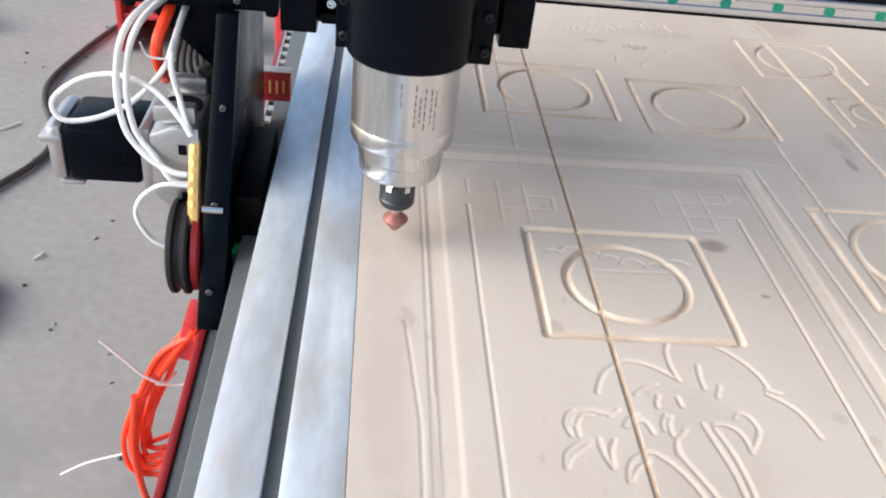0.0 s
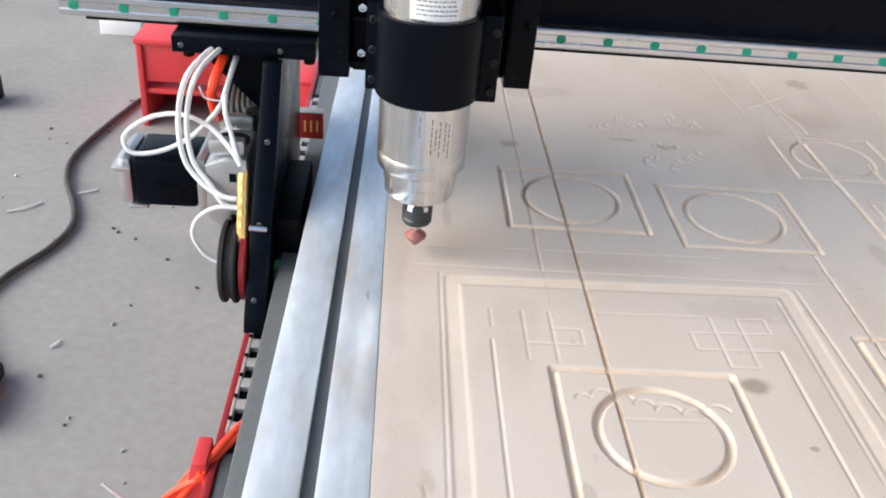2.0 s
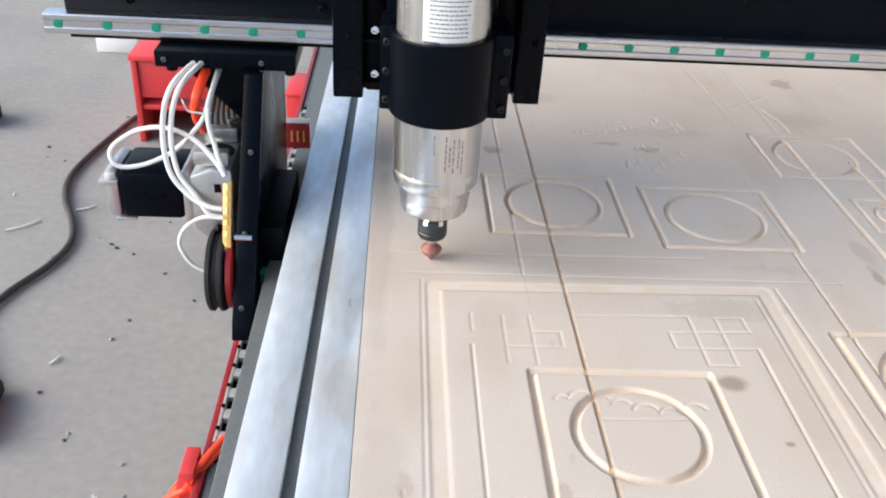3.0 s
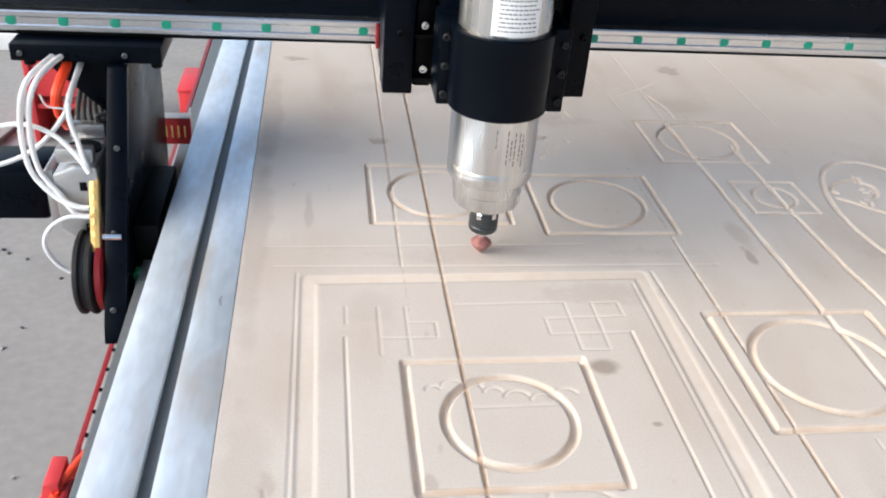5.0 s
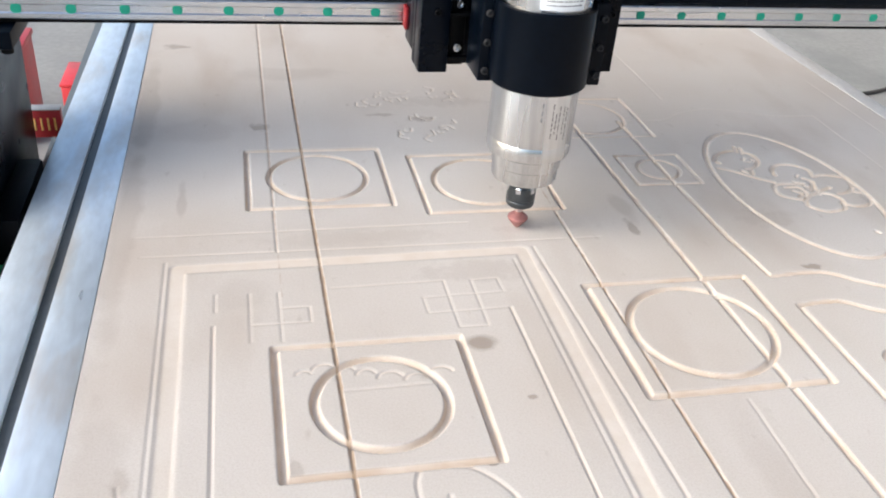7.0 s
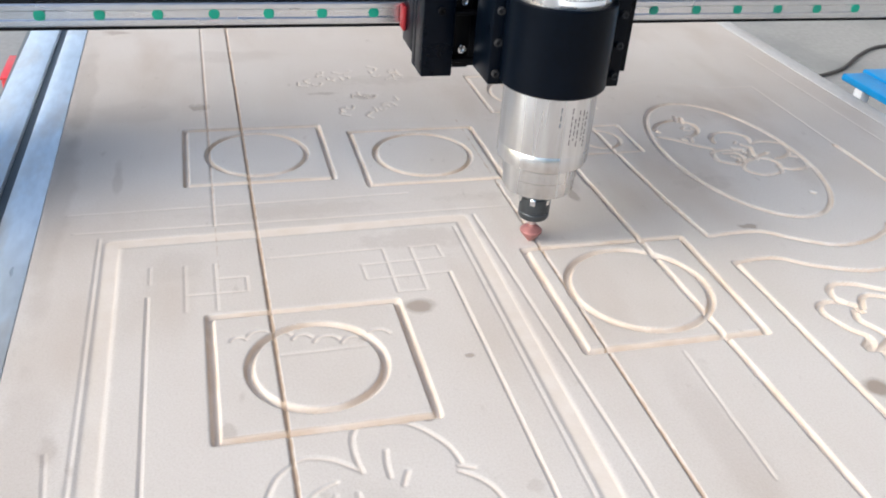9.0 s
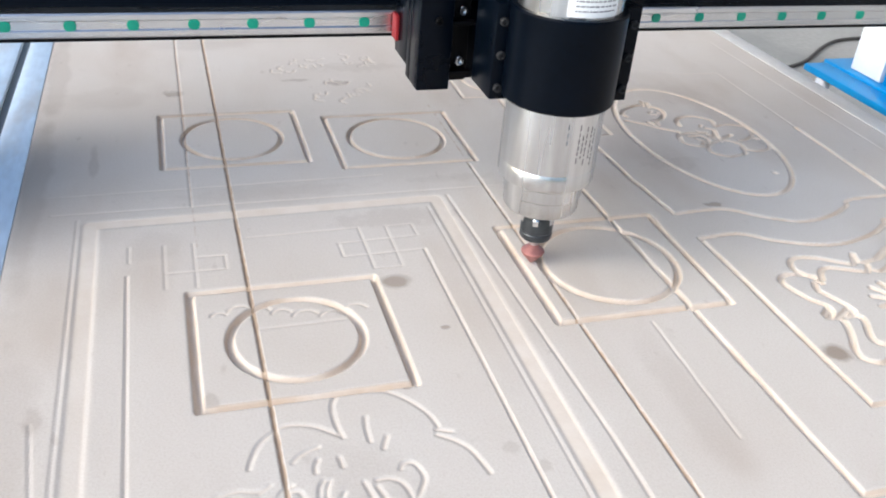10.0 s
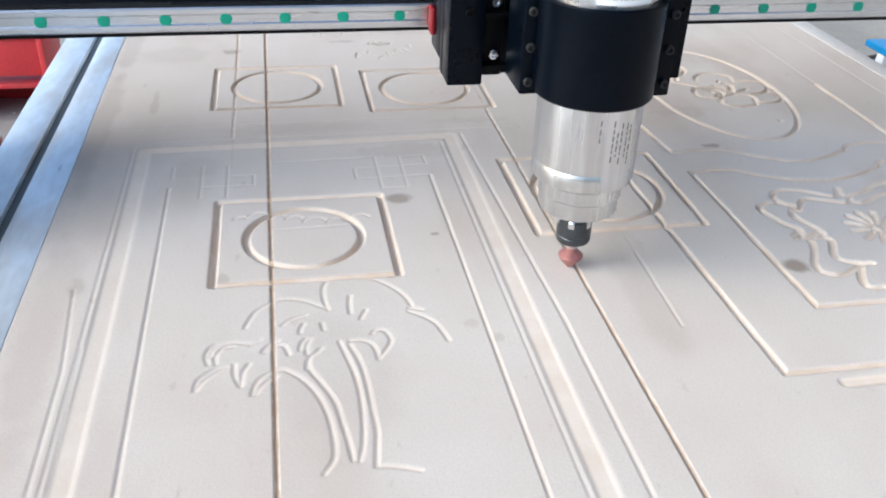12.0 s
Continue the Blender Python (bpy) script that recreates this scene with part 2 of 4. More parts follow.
def prism(outline, axis, lo, hi, bevel=0.0):
    """An outline of pairs pushed along an axis: (y, z) for x, (x, z) for y, (x, y) for z."""
    bm = bmesh.new()
    put = {"x": lambda a, b, d: (d, a, b), "y": lambda a, b, d: (a, d, b), "z": lambda a, b, d: (a, b, d)}[axis]
    low = [bm.verts.new(put(a, b, lo)) for a, b in outline]
    high = [bm.verts.new(put(a, b, hi)) for a, b in outline]
    n = len(low)
    bm.faces.new(low[::-1])
    bm.faces.new(high)
    for k in range(n):
        bm.faces.new((low[k], low[(k + 1) % n], high[(k + 1) % n], high[k]))
    if bevel:
        bmesh.ops.bevel(bm, geom=list(bm.edges), offset=bevel, segments=2, affect="EDGES", profile=0.5)
    return bm


def smooth_path(points, per=10, closed=False):
    """Points along a rounded line through the given ones."""
    p = [Vector(q) for q in points]
    n, out = len(p), []
    for i in range(n if closed else n - 1):
        if closed:
            a, b, c, d = p[i - 1], p[i], p[(i + 1) % n], p[(i + 2) % n]
        else:
            a, b, c, d = p[max(i - 1, 0)], p[i], p[i + 1], p[min(i + 2, n - 1)]
        for k in range(per):
            t = k / per
            out.append(0.5 * (2 * b + (c - a) * t + (2 * a - 5 * b + 4 * c - d) * t * t + (3 * b - a - 3 * c + d) * t ** 3))
    if not closed:
        out.append(p[-1])
    return out


def tube(points, radius, per=10, sides=10, bm=None, rounded=True):
    """A round hose along a rounded line."""
    bm = bm or bmesh.new()
    line = smooth_path(points, per) if rounded else [Vector(q) for q in points]
    up, rings = Vector((0.13, 0.31, 0.94)), []
    for i, c in enumerate(line):
        d = (line[min(i + 1, len(line) - 1)] - line[max(i - 1, 0)]).normalized()
        a = d.cross(up)
        a = a.normalized() if a.length > 1e-4 else d.orthogonal().normalized()
        b = d.cross(a).normalized()
        up = -b if b.dot(up) < 0 else b
        rings.append([bm.verts.new(c + radius * (math.cos(2 * math.pi * k / sides) * a + math.sin(2 * math.pi * k / sides) * b)) for k in range(sides)])
    for r, s in zip(rings, rings[1:]):
        off = min(range(sides), key=lambda o: (s[o].co - r[0].co).length)
        for k in range(sides):
            bm.faces.new((r[k], r[(k + 1) % sides], s[(k + 1 + off) % sides], s[(k + off) % sides]))
    bm.faces.new(rings[0][::-1])
    bm.faces.new(rings[-1])
    return bm


def bolt(x, y, z, r=0.006, face="-y"):
    """A socket-head screw, standing proud of a face."""
    bm = bmesh.new()
    prof = [(r, 0), (r, r * 0.9), (r * 0.85, r * 1.05), (r * 0.55, r * 1.05), (r * 0.5, r * 0.5)]
    lathe(prof, "z", steps=16, bm=bm)
    turn = {"-y": Matrix.Rotation(radians(90), 4, "X"), "z": Matrix(), "-z": Matrix.Rotation(radians(180), 4, "X"),
            "-x": Matrix.Rotation(radians(-90), 4, "Y"), "x": Matrix.Rotation(radians(90), 4, "Y")}[face]
    bmesh.ops.transform(bm, matrix=Matrix.Translation((x, y, z)) @ turn, verts=bm.verts)
    return bm


# ---- ground ----
def ground():
    bm = bmesh.new()
    bmesh.ops.create_grid(bm, x_segments=2, y_segments=2, size=40, matrix=Matrix.Translation((0, 20, 0)))
    return tagged(link_mesh("ground", bm, CONCRETE, smooth=False), "worn grey concrete workshop floor with stains and grit", "floor", kind="structure")



def light_blockers():
    """Unseen slabs added on the right and above to block part of the sky light."""
    wall = tagged(link_mesh("east_light_blocker", box(4.2, 4.4, -7, 14, 0, 6.2, 0), PLASTER, smooth=False), "unseen grey slab added on the right to block sky light", "wall", kind="structure")
    top_blocker = tagged(link_mesh("ceiling", box(-1.2, 4.4, -2.2, 5.2, 6.2, 6.35, 0), PLASTER, smooth=False), "unseen grey slab added above to block sky light", "ceiling", kind="structure")
    return wall, top_blocker


ground()
light_blockers()

# ---- machine bed ----
def slanted(bm):
    """Shears the left profile edges to fit the camera's view of them."""
    for v in bm.verts:
        if v.co.x < -0.2:
            v.co.x += 0.012 * (v.co.y + 0.2)
    return bm


def machine_bed():
    bed = thing("router_bed", "long router bed with clear aluminium edge profiles on red steel legs", "machine bed")
    part("frame", box(-0.313, 1.14, -1.3, 1.9, 0.60, 0.738, 0.004), GREY_STEEL, bed, "dark grey steel frame tube")
    part("side_beam", box(-0.3465, -0.3135, -1.3, 1.9, 0.50, 0.640, 0.003), GREY_STEEL, bed, "dark grey steel side beam")
    part("side_lip", box(-0.356, -0.347, -1.3, 1.9, 0.50, 0.644, 0.002), DARK_RED, bed, "red painted steel lip")
    for x in (-0.30, 1.02):
        for y in (-1.1, 0.5, 1.7):
            part("leg", box(x, x + 0.09, y, y + 0.09, 0.0, 0.60, 0.003), DARK_RED, bed, "dark red steel leg")
    # edge profiles with a slot between them
    for x0, x1, metal in ((-0.284, -0.2375, ALU), (-0.2245, -0.1785, ALU), (1.069, 1.104, ALU_DUSTY)):
        part("edge_profile", slanted(box(x0, x1, -1.3, 1.9, 0.739, BED + 0.001, 0.0012)), metal, bed, "milled aluminium profile")
    part("slot_floor", slanted(box(-0.2374, -0.2246, -1.3, 1.9, 0.739, BED - 0.006, 0)), GREY_STEEL, bed, "grey bottom of a clamping slot")
    # perforated strip along the side beam
    strip = bmesh.new()
    box(-0.3465, -0.3425, 0.045, 1.0, 0.641, 0.650, 0.0005, strip)
    box(-0.321, -0.317, 0.045, 1.0, 0.641, 0.650, 0.0005, strip)
    for k in range(26):
        y = 0.045 + 0.038 * k
        box(-0.3424, -0.3211, y, y + 0.016, 0.641, 0.6495, 0.0005, strip)
    part("perforated_strip", strip, LABEL_GREY, bed, "galvanised strip with square holes")
    part("strip_bed", box(-0.346, -0.3150, 0.02, 1.05, 0.6401, 0.6408, 0), BLACK_DULL, bed)
    for k in range(6):
        y = 0.045 + 0.038 * k
        part("screw", bolt(-0.3445, y + 0.02, 0.650, 0.0025, "z"), BLACK_DULL, bed)
    return bed


machine_bed()

# ---- the carved sheet: every cut is real relief ----
V_WIDE, V_MID, V_THIN = (0.0045, 0.0060), (0.0038, 0.0050), (0.0030, 0.0036)
FAINT, SEAM, BAND = (0.0019, 0.0007), (0.0018, 0.0022), (0.0125, 0.0011)
CUTS = []  # (points, closed, half width, depth)


def cut(points, size, closed=False):
    CUTS.append((list(points), closed, *size))


def cut_round(points, size, per=6):
    cut([tuple(p)[:2] for p in smooth_path([(x, y, 0) for x, y in points], per)], size)


def cut_rect(x0, y0, x1, y1, size):
    cut([(x0, y0), (x1, y0), (x1, y1), (x0, y1)], size, True)


def cut_ellipse(x, y, a, b, size, steps=72, start=0.0, end=360.0):
    turn = [radians(start + (end - start) * k / steps) for k in range(steps + (end - start < 360))]
    cut([(x + a * math.cos(w), y + b * math.sin(w)) for w in turn], size, end - start >= 360)


def panels():
    """Squares with a ring in each, the long panel with its stepped key lines, and the arched panels."""
    cut_rect(0.0, -0.175, 0.188, 0.001, V_WIDE)
    cut_ellipse(0.0945, -0.0885, 0.0625, 0.0625, V_WIDE)
    cut_rect(0.354, -0.114, 0.554, 0.077, V_WIDE)
    cut_ellipse(0.4545, -0.017, 0.078, 0.078, V_WIDE)
    cut_rect(-0.018, 0.283, 0.166, 0.448, V_MID)
    cut_ellipse(0.0745, 0.3655, 0.065, 0.065, V_MID)
    cut_rect(0.208, 0.257, 0.388, 0.422, V_MID)
    cut_ellipse(0.297, 0.340, 0.066, 0.066, V_MID)
    cut_rect(0.439, 0.473, 0.612, 0.625, V_THIN)
    cut_ellipse(0.523, 0.548, 0.063, 0.063, V_THIN)
    cut_rect(0.520, 0.313, 0.618, 0.406, V_THIN)
    cut_ellipse(0.570, 0.3595, 0.0308, 0.0308, V_THIN)
    # long panel
    cut([(-0.098, -1.1), (-0.098, 0.153), (0.302, 0.160), (0.303, -1.1)], BAND)
    cut([(-0.112, -1.1), (-0.112, 0.167)], FAINT)
    cut([(0.287, 0.14), (0.288, -1.1)], FAINT)
    cut([(0.319, 0.165), (0.335, -0.28), (0.335, -1.1)], (0.0024, 0.0010))
    cut([(-0.120, -1.1), (-0.121, -0.29), (-0.132, -0.165)], FAINT)
    cut([(-0.096, -1.1), (-0.110, -0.26)], FAINT)
    cut([(-0.059, 0.043), (-0.057, -1.1)], (0.0020, 0.0012))
    cut([(0.257, 0.046), (0.259, -1.1)], (0.0020, 0.0015))
    cut([(-0.15, 0.224), (0.25, 0.231)], FAINT)
    cut([(-0.14, 0.181), (0.412, 0.181)], FAINT)
    cut([(0.065, 0.101), (0.193, 0.104), (0.193, 0.016), (0.224, 0.016), (0.225, 0.102), (0.256, 0.103), (0.257, 0.076), (0.164, 0.073),
         (0.165, 0.044), (0.257, 0.046)], FAINT)
    for x, y0, y1 in ((-0.057, 0.068, 0.099), (-0.022, 0.014, 0.097), (0.009, 0.012, 0.097), (0.040, 0.042, 0.069)):
        cut([(x, y0), (x, y1)], FAINT)
    cut([(0.009, 0.069), (0.040, 0.069)], FAINT)
    cut([(-0.022, 0.042), (0.040, 0.042)], FAINT)
    # arched double panel
    cut([(0.492, 0.62), (0.495, 0.31), (0.504, -0.05), (0.509, -0.381), (1.0, -0.381)], V_MID)
    wave = [(0.592, 0.014), (0.645, 0.016), (0.682, -0.006), (0.730, -0.024), (0.772, -0.026), (0.823, -0.012), (0.858, 0.008), (0.870, 0.018), (0.935, 0.018)]
    cut_round(wave, V_MID)
    cut([(0.592, 0.014), (0.594, -0.288), (0.936, -0.288), (0.936, 0.018)], V_MID)
    cut_round([(x, y + 0.060) for x, y in wave[:1]] + [(0.660, 0.076), (0.699, 0.052), (0.745, 0.031), (0.796, 0.037), (0.838, 0.058), (0.856, 0.073), (0.932, 0.076)], V_MID)
    cut([(0.590, 0.075), (0.580, 0.174), (0.575, 0.32), (0.574, 0.53)], V_MID)
    cut([(0.932, 0.076), (0.934, 0.30)], V_MID)
    cut([(0.934, 0.30), (0.937, 0.54)], FAINT)
    cut_round([(0.574, 0.53), (0.650, 0.531), (0.690, 0.555), (0.750, 0.575), (0.815, 0.560), (0.868, 0.541), (0.937, 0.54)], FAINT)
    cut([(1.022, 0.70), (1.024, -0.6)], FAINT)
    cut_ellipse(0.750, 0.290, 0.1035, 0.189, (0.0042, 0.0040))
    cut([(0.557, -0.400), (0.66, -0.400)], (0.008, 0.002))
    # seams sawn along the sheet
    cut([(0.0584, 1.72), (0.0584, -1.1)], SEAM)
    cut([(0.012, 0.18), (0.013, 1.05)], (0.0018, 0.0013))
    cut([(0.3745, 0.25), (0.3745, -1.1)], SEAM)
    cut([(0.495, 1.20), (0.493, 0.62)], FAINT)
    cut([(0.700, 1.60), (0.690, 0.62)], FAINT)
    cut([(0.445, -0.30), (0.450, -0.13)], FAINT)
    cut([(0.43, 0.66), (0.405, 1.15)], FAINT)


def palm_trees():
    s = (0.0027, 0.0011)
    for line in (
        [(0.068, -0.315), (0.080, -0.327), (0.091, -0.345), (0.099, -0.368), (0.103, -0.392), (0.104, -0.415), (0.102, -0.430), (0.094, -0.443)],
        [(0.088, -0.306), (0.090, -0.319), (0.099, -0.339), (0.108, -0.362), (0.112, -0.387), (0.115, -0.410), (0.117, -0.432)],
        [(0.118, -0.281), (0.123, -0.305), (0.128, -0.332), (0.130, -0.362), (0.129, -0.393), (0.126, -0.418), (0.122, -0.433)],
        [(0.127, -0.287), (0.134, -0.313), (0.137, -0.340), (0.138, -0.373), (0.139, -0.401), (0.136, -0.426), (0.134, -0.441)],
        [(0.135, -0.441), (0.148, -0.443), (0.167, -0.450)],
        [(0.002, -0.299), (-0.001, -0.288), (0.002, -0.277), (0.008, -0.271)],
        [(0.008, -0.299), (0.008, -0.287), (0.013, -0.278)],
        [(-0.008, -0.333), (-0.006, -0.320), (0.001, -0.312), (0.010, -0.306), (0.018, -0.305)],
        [(-0.007, -0.333), (-0.001, -0.321), (0.008, -0.313), (0.015, -0.308)],
        [(0.024, -0.302), (0.025, -0.317), (0.030, -0.332)],
        [(0.037, -0.303), (0.032, -0.314), (0.031, -0.331)],
        [(0.040, -0.345), (0.043, -0.331), (0.049, -0.322), (0.061, -0.315), (0.068, -0.315)],
        [(0.043, -0.344), (0.049, -0.333), (0.061, -0.324)],
        [(0.033, -0.249), (0.037, -0.237), (0.044, -0.223), (0.054, -0.214), (0.064, -0.207), (0.076, -0.207), (0.090, -0.212), (0.102, -0.221), (0.108, -0.226)],
        [(0.111, -0.229), (0.109, -0.218), (0.108, -0.203), (0.109, -0.190), (0.114, -0.179)],
        [(0.137, -0.176), (0.152, -0.178), (0.166, -0.186), (0.179, -0.201), (0.188, -0.217), (0.192, -0.233)],
        [(0.189, -0.236), (0.201, -0.241)],
        [(0.188, -0.242), (0.200, -0.251), (0.209, -0.262), (0.214, -0.275), (0.218, -0.292)],
        [(0.134, -0.209), (0.132, -0.223), (0.132, -0.238)],
        [(0.147, -0.235), (0.144, -0.241), (0.141, -0.248)],
        [(0.149, -0.273), (0.153, -0.268), (0.160, -0.269), (0.164, -0.277), (0.165, -0.287), (0.159, -0.299), (0.151, -0.311)],
        [(0.151, -0.311), (0.150, -0.298), (0.146, -0.287), (0.137, -0.281), (0.128, -0.281)],
        [(0.067, -0.249), (0.072, -0.244), (0.080, -0.239), (0.089, -0.236)],
        [(0.083, -0.263), (0.084, -0.256), (0.087, -0.250)],
        [(0.104, -0.251), (0.105, -0.261)],
        [(0.082, -0.289), (0.084, -0.279), (0.088, -0.273)],
        [(0.088, -0.295), (0.088, -0.284), (0.092, -0.274)],
        [(0.087, -0.316), (0.090, -0.301), (0.096, -0.295), (0.101, -0.289)],
        [(0.003, -0.288), (0.005, -0.279), (0.011, -0.272)],
        [(0.011, -0.272), (0.022, -0.270), (0.034, -0.273), (0.041, -0.273)],
        [(0.015, -0.276), (0.023, -0.276)],
        [(0.038, -0.276), (0.047, -0.269)],
        [(0.049, -0.287), (0.055, -0.278), (0.063, -0.273)],
        [(0.051, -0.288), (0.061, -0.280), (0.068, -0.281), (0.072, -0.294)],
    ):
        cut_round(line, s)


def scrolls_and_flowers():
    for line in (
        [(0.837, -0.043), (0.816, -0.047), (0.792, -0.062), (0.773, -0.067), (0.759, -0.068), (0.759, -0.058), (0.762, -0.050)],
        [(0.758, -0.055), (0.747, -0.070), (0.727, -0.061), (0.710, -0.051), (0.685, -0.046), (0.671, -0.054), (0.666, -0.069), (0.672, -0.079), (0.679, -0.091), (0.681, -0.099)],
        [(0.833, -0.075), (0.816, -0.071), (0.799, -0.076), (0.775, -0.089), (0.764, -0.087)],
        [(0.759, -0.068), (0.764, -0.073), (0.753, -0.087), (0.729, -0.079), (0.710, -0.072), (0.697, -0.077), (0.687, -0.092)],
        [(0.673, -0.097), (0.667, -0.110), (0.671, -0.122), (0.677, -0.134), (0.681, -0.148), (0.679, -0.156), (0.665, -0.162)],
        [(0.676, -0.149), (0.666, -0.155), (0.653, -0.161)],
        [(0.682, -0.087), (0.668, -0.080), (0.651, -0.076), (0.638, -0.083), (0.635, -0.096), (0.640, -0.112), (0.647, -0.128), (0.657, -0.139), (0.654, -0.153), (0.644, -0.159)],
        [(0.657, -0.143), (0.644, -0.153)],
        [(0.644, -0.159), (0.657, -0.163), (0.655, -0.176), (0.647, -0.193), (0.636, -0.211), (0.634, -0.226), (0.642, -0.234), (0.654, -0.236), (0.672, -0.228), (0.686, -0.220)],
        [(0.668, -0.159), (0.681, -0.164), (0.679, -0.175), (0.669, -0.193), (0.667, -0.205), (0.675, -0.213), (0.688, -0.217)],
        [(0.686, -0.220), (0.676, -0.236), (0.669, -0.249)],
        [(0.687, -0.218), (0.701, -0.219)],
        [(0.838, -0.038), (0.813, -0.047), (0.787, -0.063)],
        [(0.687, -0.219), (0.674, -0.238), (0.667, -0.256), (0.674, -0.265), (0.687, -0.264)],
    ):
        cut_round(line, (0.0042, 0.0044))
    # rosette with radial petals, each a scooped notch
    for k in range(12):
        w = radians(30 * k + 8)
        c, d = math.cos(w), math.sin(w)
        for r0, r1, half in ((0.012, 0.022, 0.0036), (0.022, 0.036, 0.0048)):
            cut([(0.756 + r0 * c, -0.147 + r0 * d), (0.756 + r1 * c, -0.147 + r1 * d)], (half, 0.0042))
    cut_ellipse(0.756, -0.147, 0.007, 0.007, (0.003, 0.003), 20)

    # two flowers on a stem inside the oval
    for line in (
        [(0.673, 0.386), (0.687, 0.402), (0.712, 0.413), (0.730, 0.409), (0.743, 0.396), (0.741, 0.376), (0.726, 0.358), (0.709, 0.352)],
        [(0.671, 0.382), (0.674, 0.373)],
        [(0.728, 0.427), (0.723, 0.409)],
        [(0.735, 0.422), (0.729, 0.402)],
        [(0.699, 0.347), (0.703, 0.340)],
        [(0.717, 0.355), (0.710, 0.335)],
        [(0.666, 0.357), (0.686, 0.344), (0.705, 0.325), (0.729, 0.308)],
        [(0.743, 0.329), (0.748, 0.347), (0.764, 0.361), (0.786, 0.361), (0.805, 0.345), (0.802, 0.325)],
        [(0.801, 0.320), (0.817, 0.325), (0.839, 0.320), (0.850, 0.309), (0.844, 0.285), (0.827, 0.271), (0.810, 0.267)],
        [(0.797, 0.240), (0.814, 0.230), (0.835, 0.233), (0.848, 0.245), (0.851, 0.264), (0.837, 0.272)],
        [(0.780, 0.221), (0.794, 0.227), (0.803, 0.250), (0.798, 0.264)],
        [(0.741, 0.237), (0.748, 0.253), (0.767, 0.268), (0.787, 0.270), (0.798, 0.264)],
        [(0.741, 0.237), (0.750, 0.225), (0.764, 0.218), (0.780, 0.221)],
        [(0.718, 0.286), (0.717, 0.270), (0.729, 0.259), (0.748, 0.253)],
        [(0.718, 0.286), (0.726, 0.299), (0.745, 0.302), (0.767, 0.300)],
        [(0.738, 0.291), (0.757, 0.291), (0.762, 0.275), (0.745, 0.263)],
        [(0.788, 0.301), (0.783, 0.278), (0.808, 0.287)],
        [(0.782, 0.316), (0.790, 0.305), (0.772, 0.279)],
        [(0.752, 0.274), (0.762, 0.265), (0.782, 0.274)],
    ):
        cut_round(line, (0.0040, 0.0042))
    rng = random.Random(31)
    for x, y, r, n in ((0.772, 0.292, 0.030, 16), (0.724, 0.385, 0.010, 4)):
        for _ in range(n):
            w, q = rng.uniform(0, 6.28), rng.uniform(0.0, 1.0) * r
            u, v = x + q * math.cos(w), y + 1.3 * q * math.sin(w)
            w = rng.uniform(0, 6.28)
            cut([(u, v), (u + 0.008 * math.cos(w), v + 0.008 * math.sin(w))], (0.0028, 0.0028))
    cut([(0.799, 0.161), (0.800, 0.160)], (0.005, 0.0025))
    # worn remains of a leaf pattern, and a row of clouds inside the nearest square
    rng = random.Random(5)
    for x, y in ((0.17, 0.62), (0.20, 0.645), (0.23, 0.62), (0.286, 0.65), (0.318, 0.66), (0.33, 0.635), (0.257, 0.555), (0.295, 0.52), (0.22, 0.515), (0.262, 0.49)):
        for _ in range(3):
            w, q = rng.uniform(0, 6.28), rng.uniform(0.008, 0.022)
            a, b = x + rng.uniform(-0.012, 0.012), y + rng.uniform(-0.015, 0.015)
            cut_round([(a, b), (a + q * 0.6 * math.cos(w), b + q * 0.6 * math.sin(w)), (a + q * math.cos(w + 0.7), b + q * math.sin(w + 0.7))], (0.0024, 0.0015))
    x = 0.018
    while x < 0.165:
        r = rng.uniform(0.007, 0.013)
        cut_ellipse(x + r, -0.052 + 0.012 * math.sin(x * 40), r, r, (0.0022, 0.0012), 10, 25, 160)
        x += 2 * r
    cut([(0.062, -0.070), (0.150, -0.068)], (0.0022, 0.0008))
    # marks further back
    for line in ([(0.44, 0.735), (0.485, 0.765), (0.53, 0.80)], [(0.50, 0.74), (0.515, 0.68), (0.515, 0.64)], [(0.22, 0.66), (0.235, 0.655), (0.25, 0.665)]):
        cut_round(line, (0.0026, 0.0014))


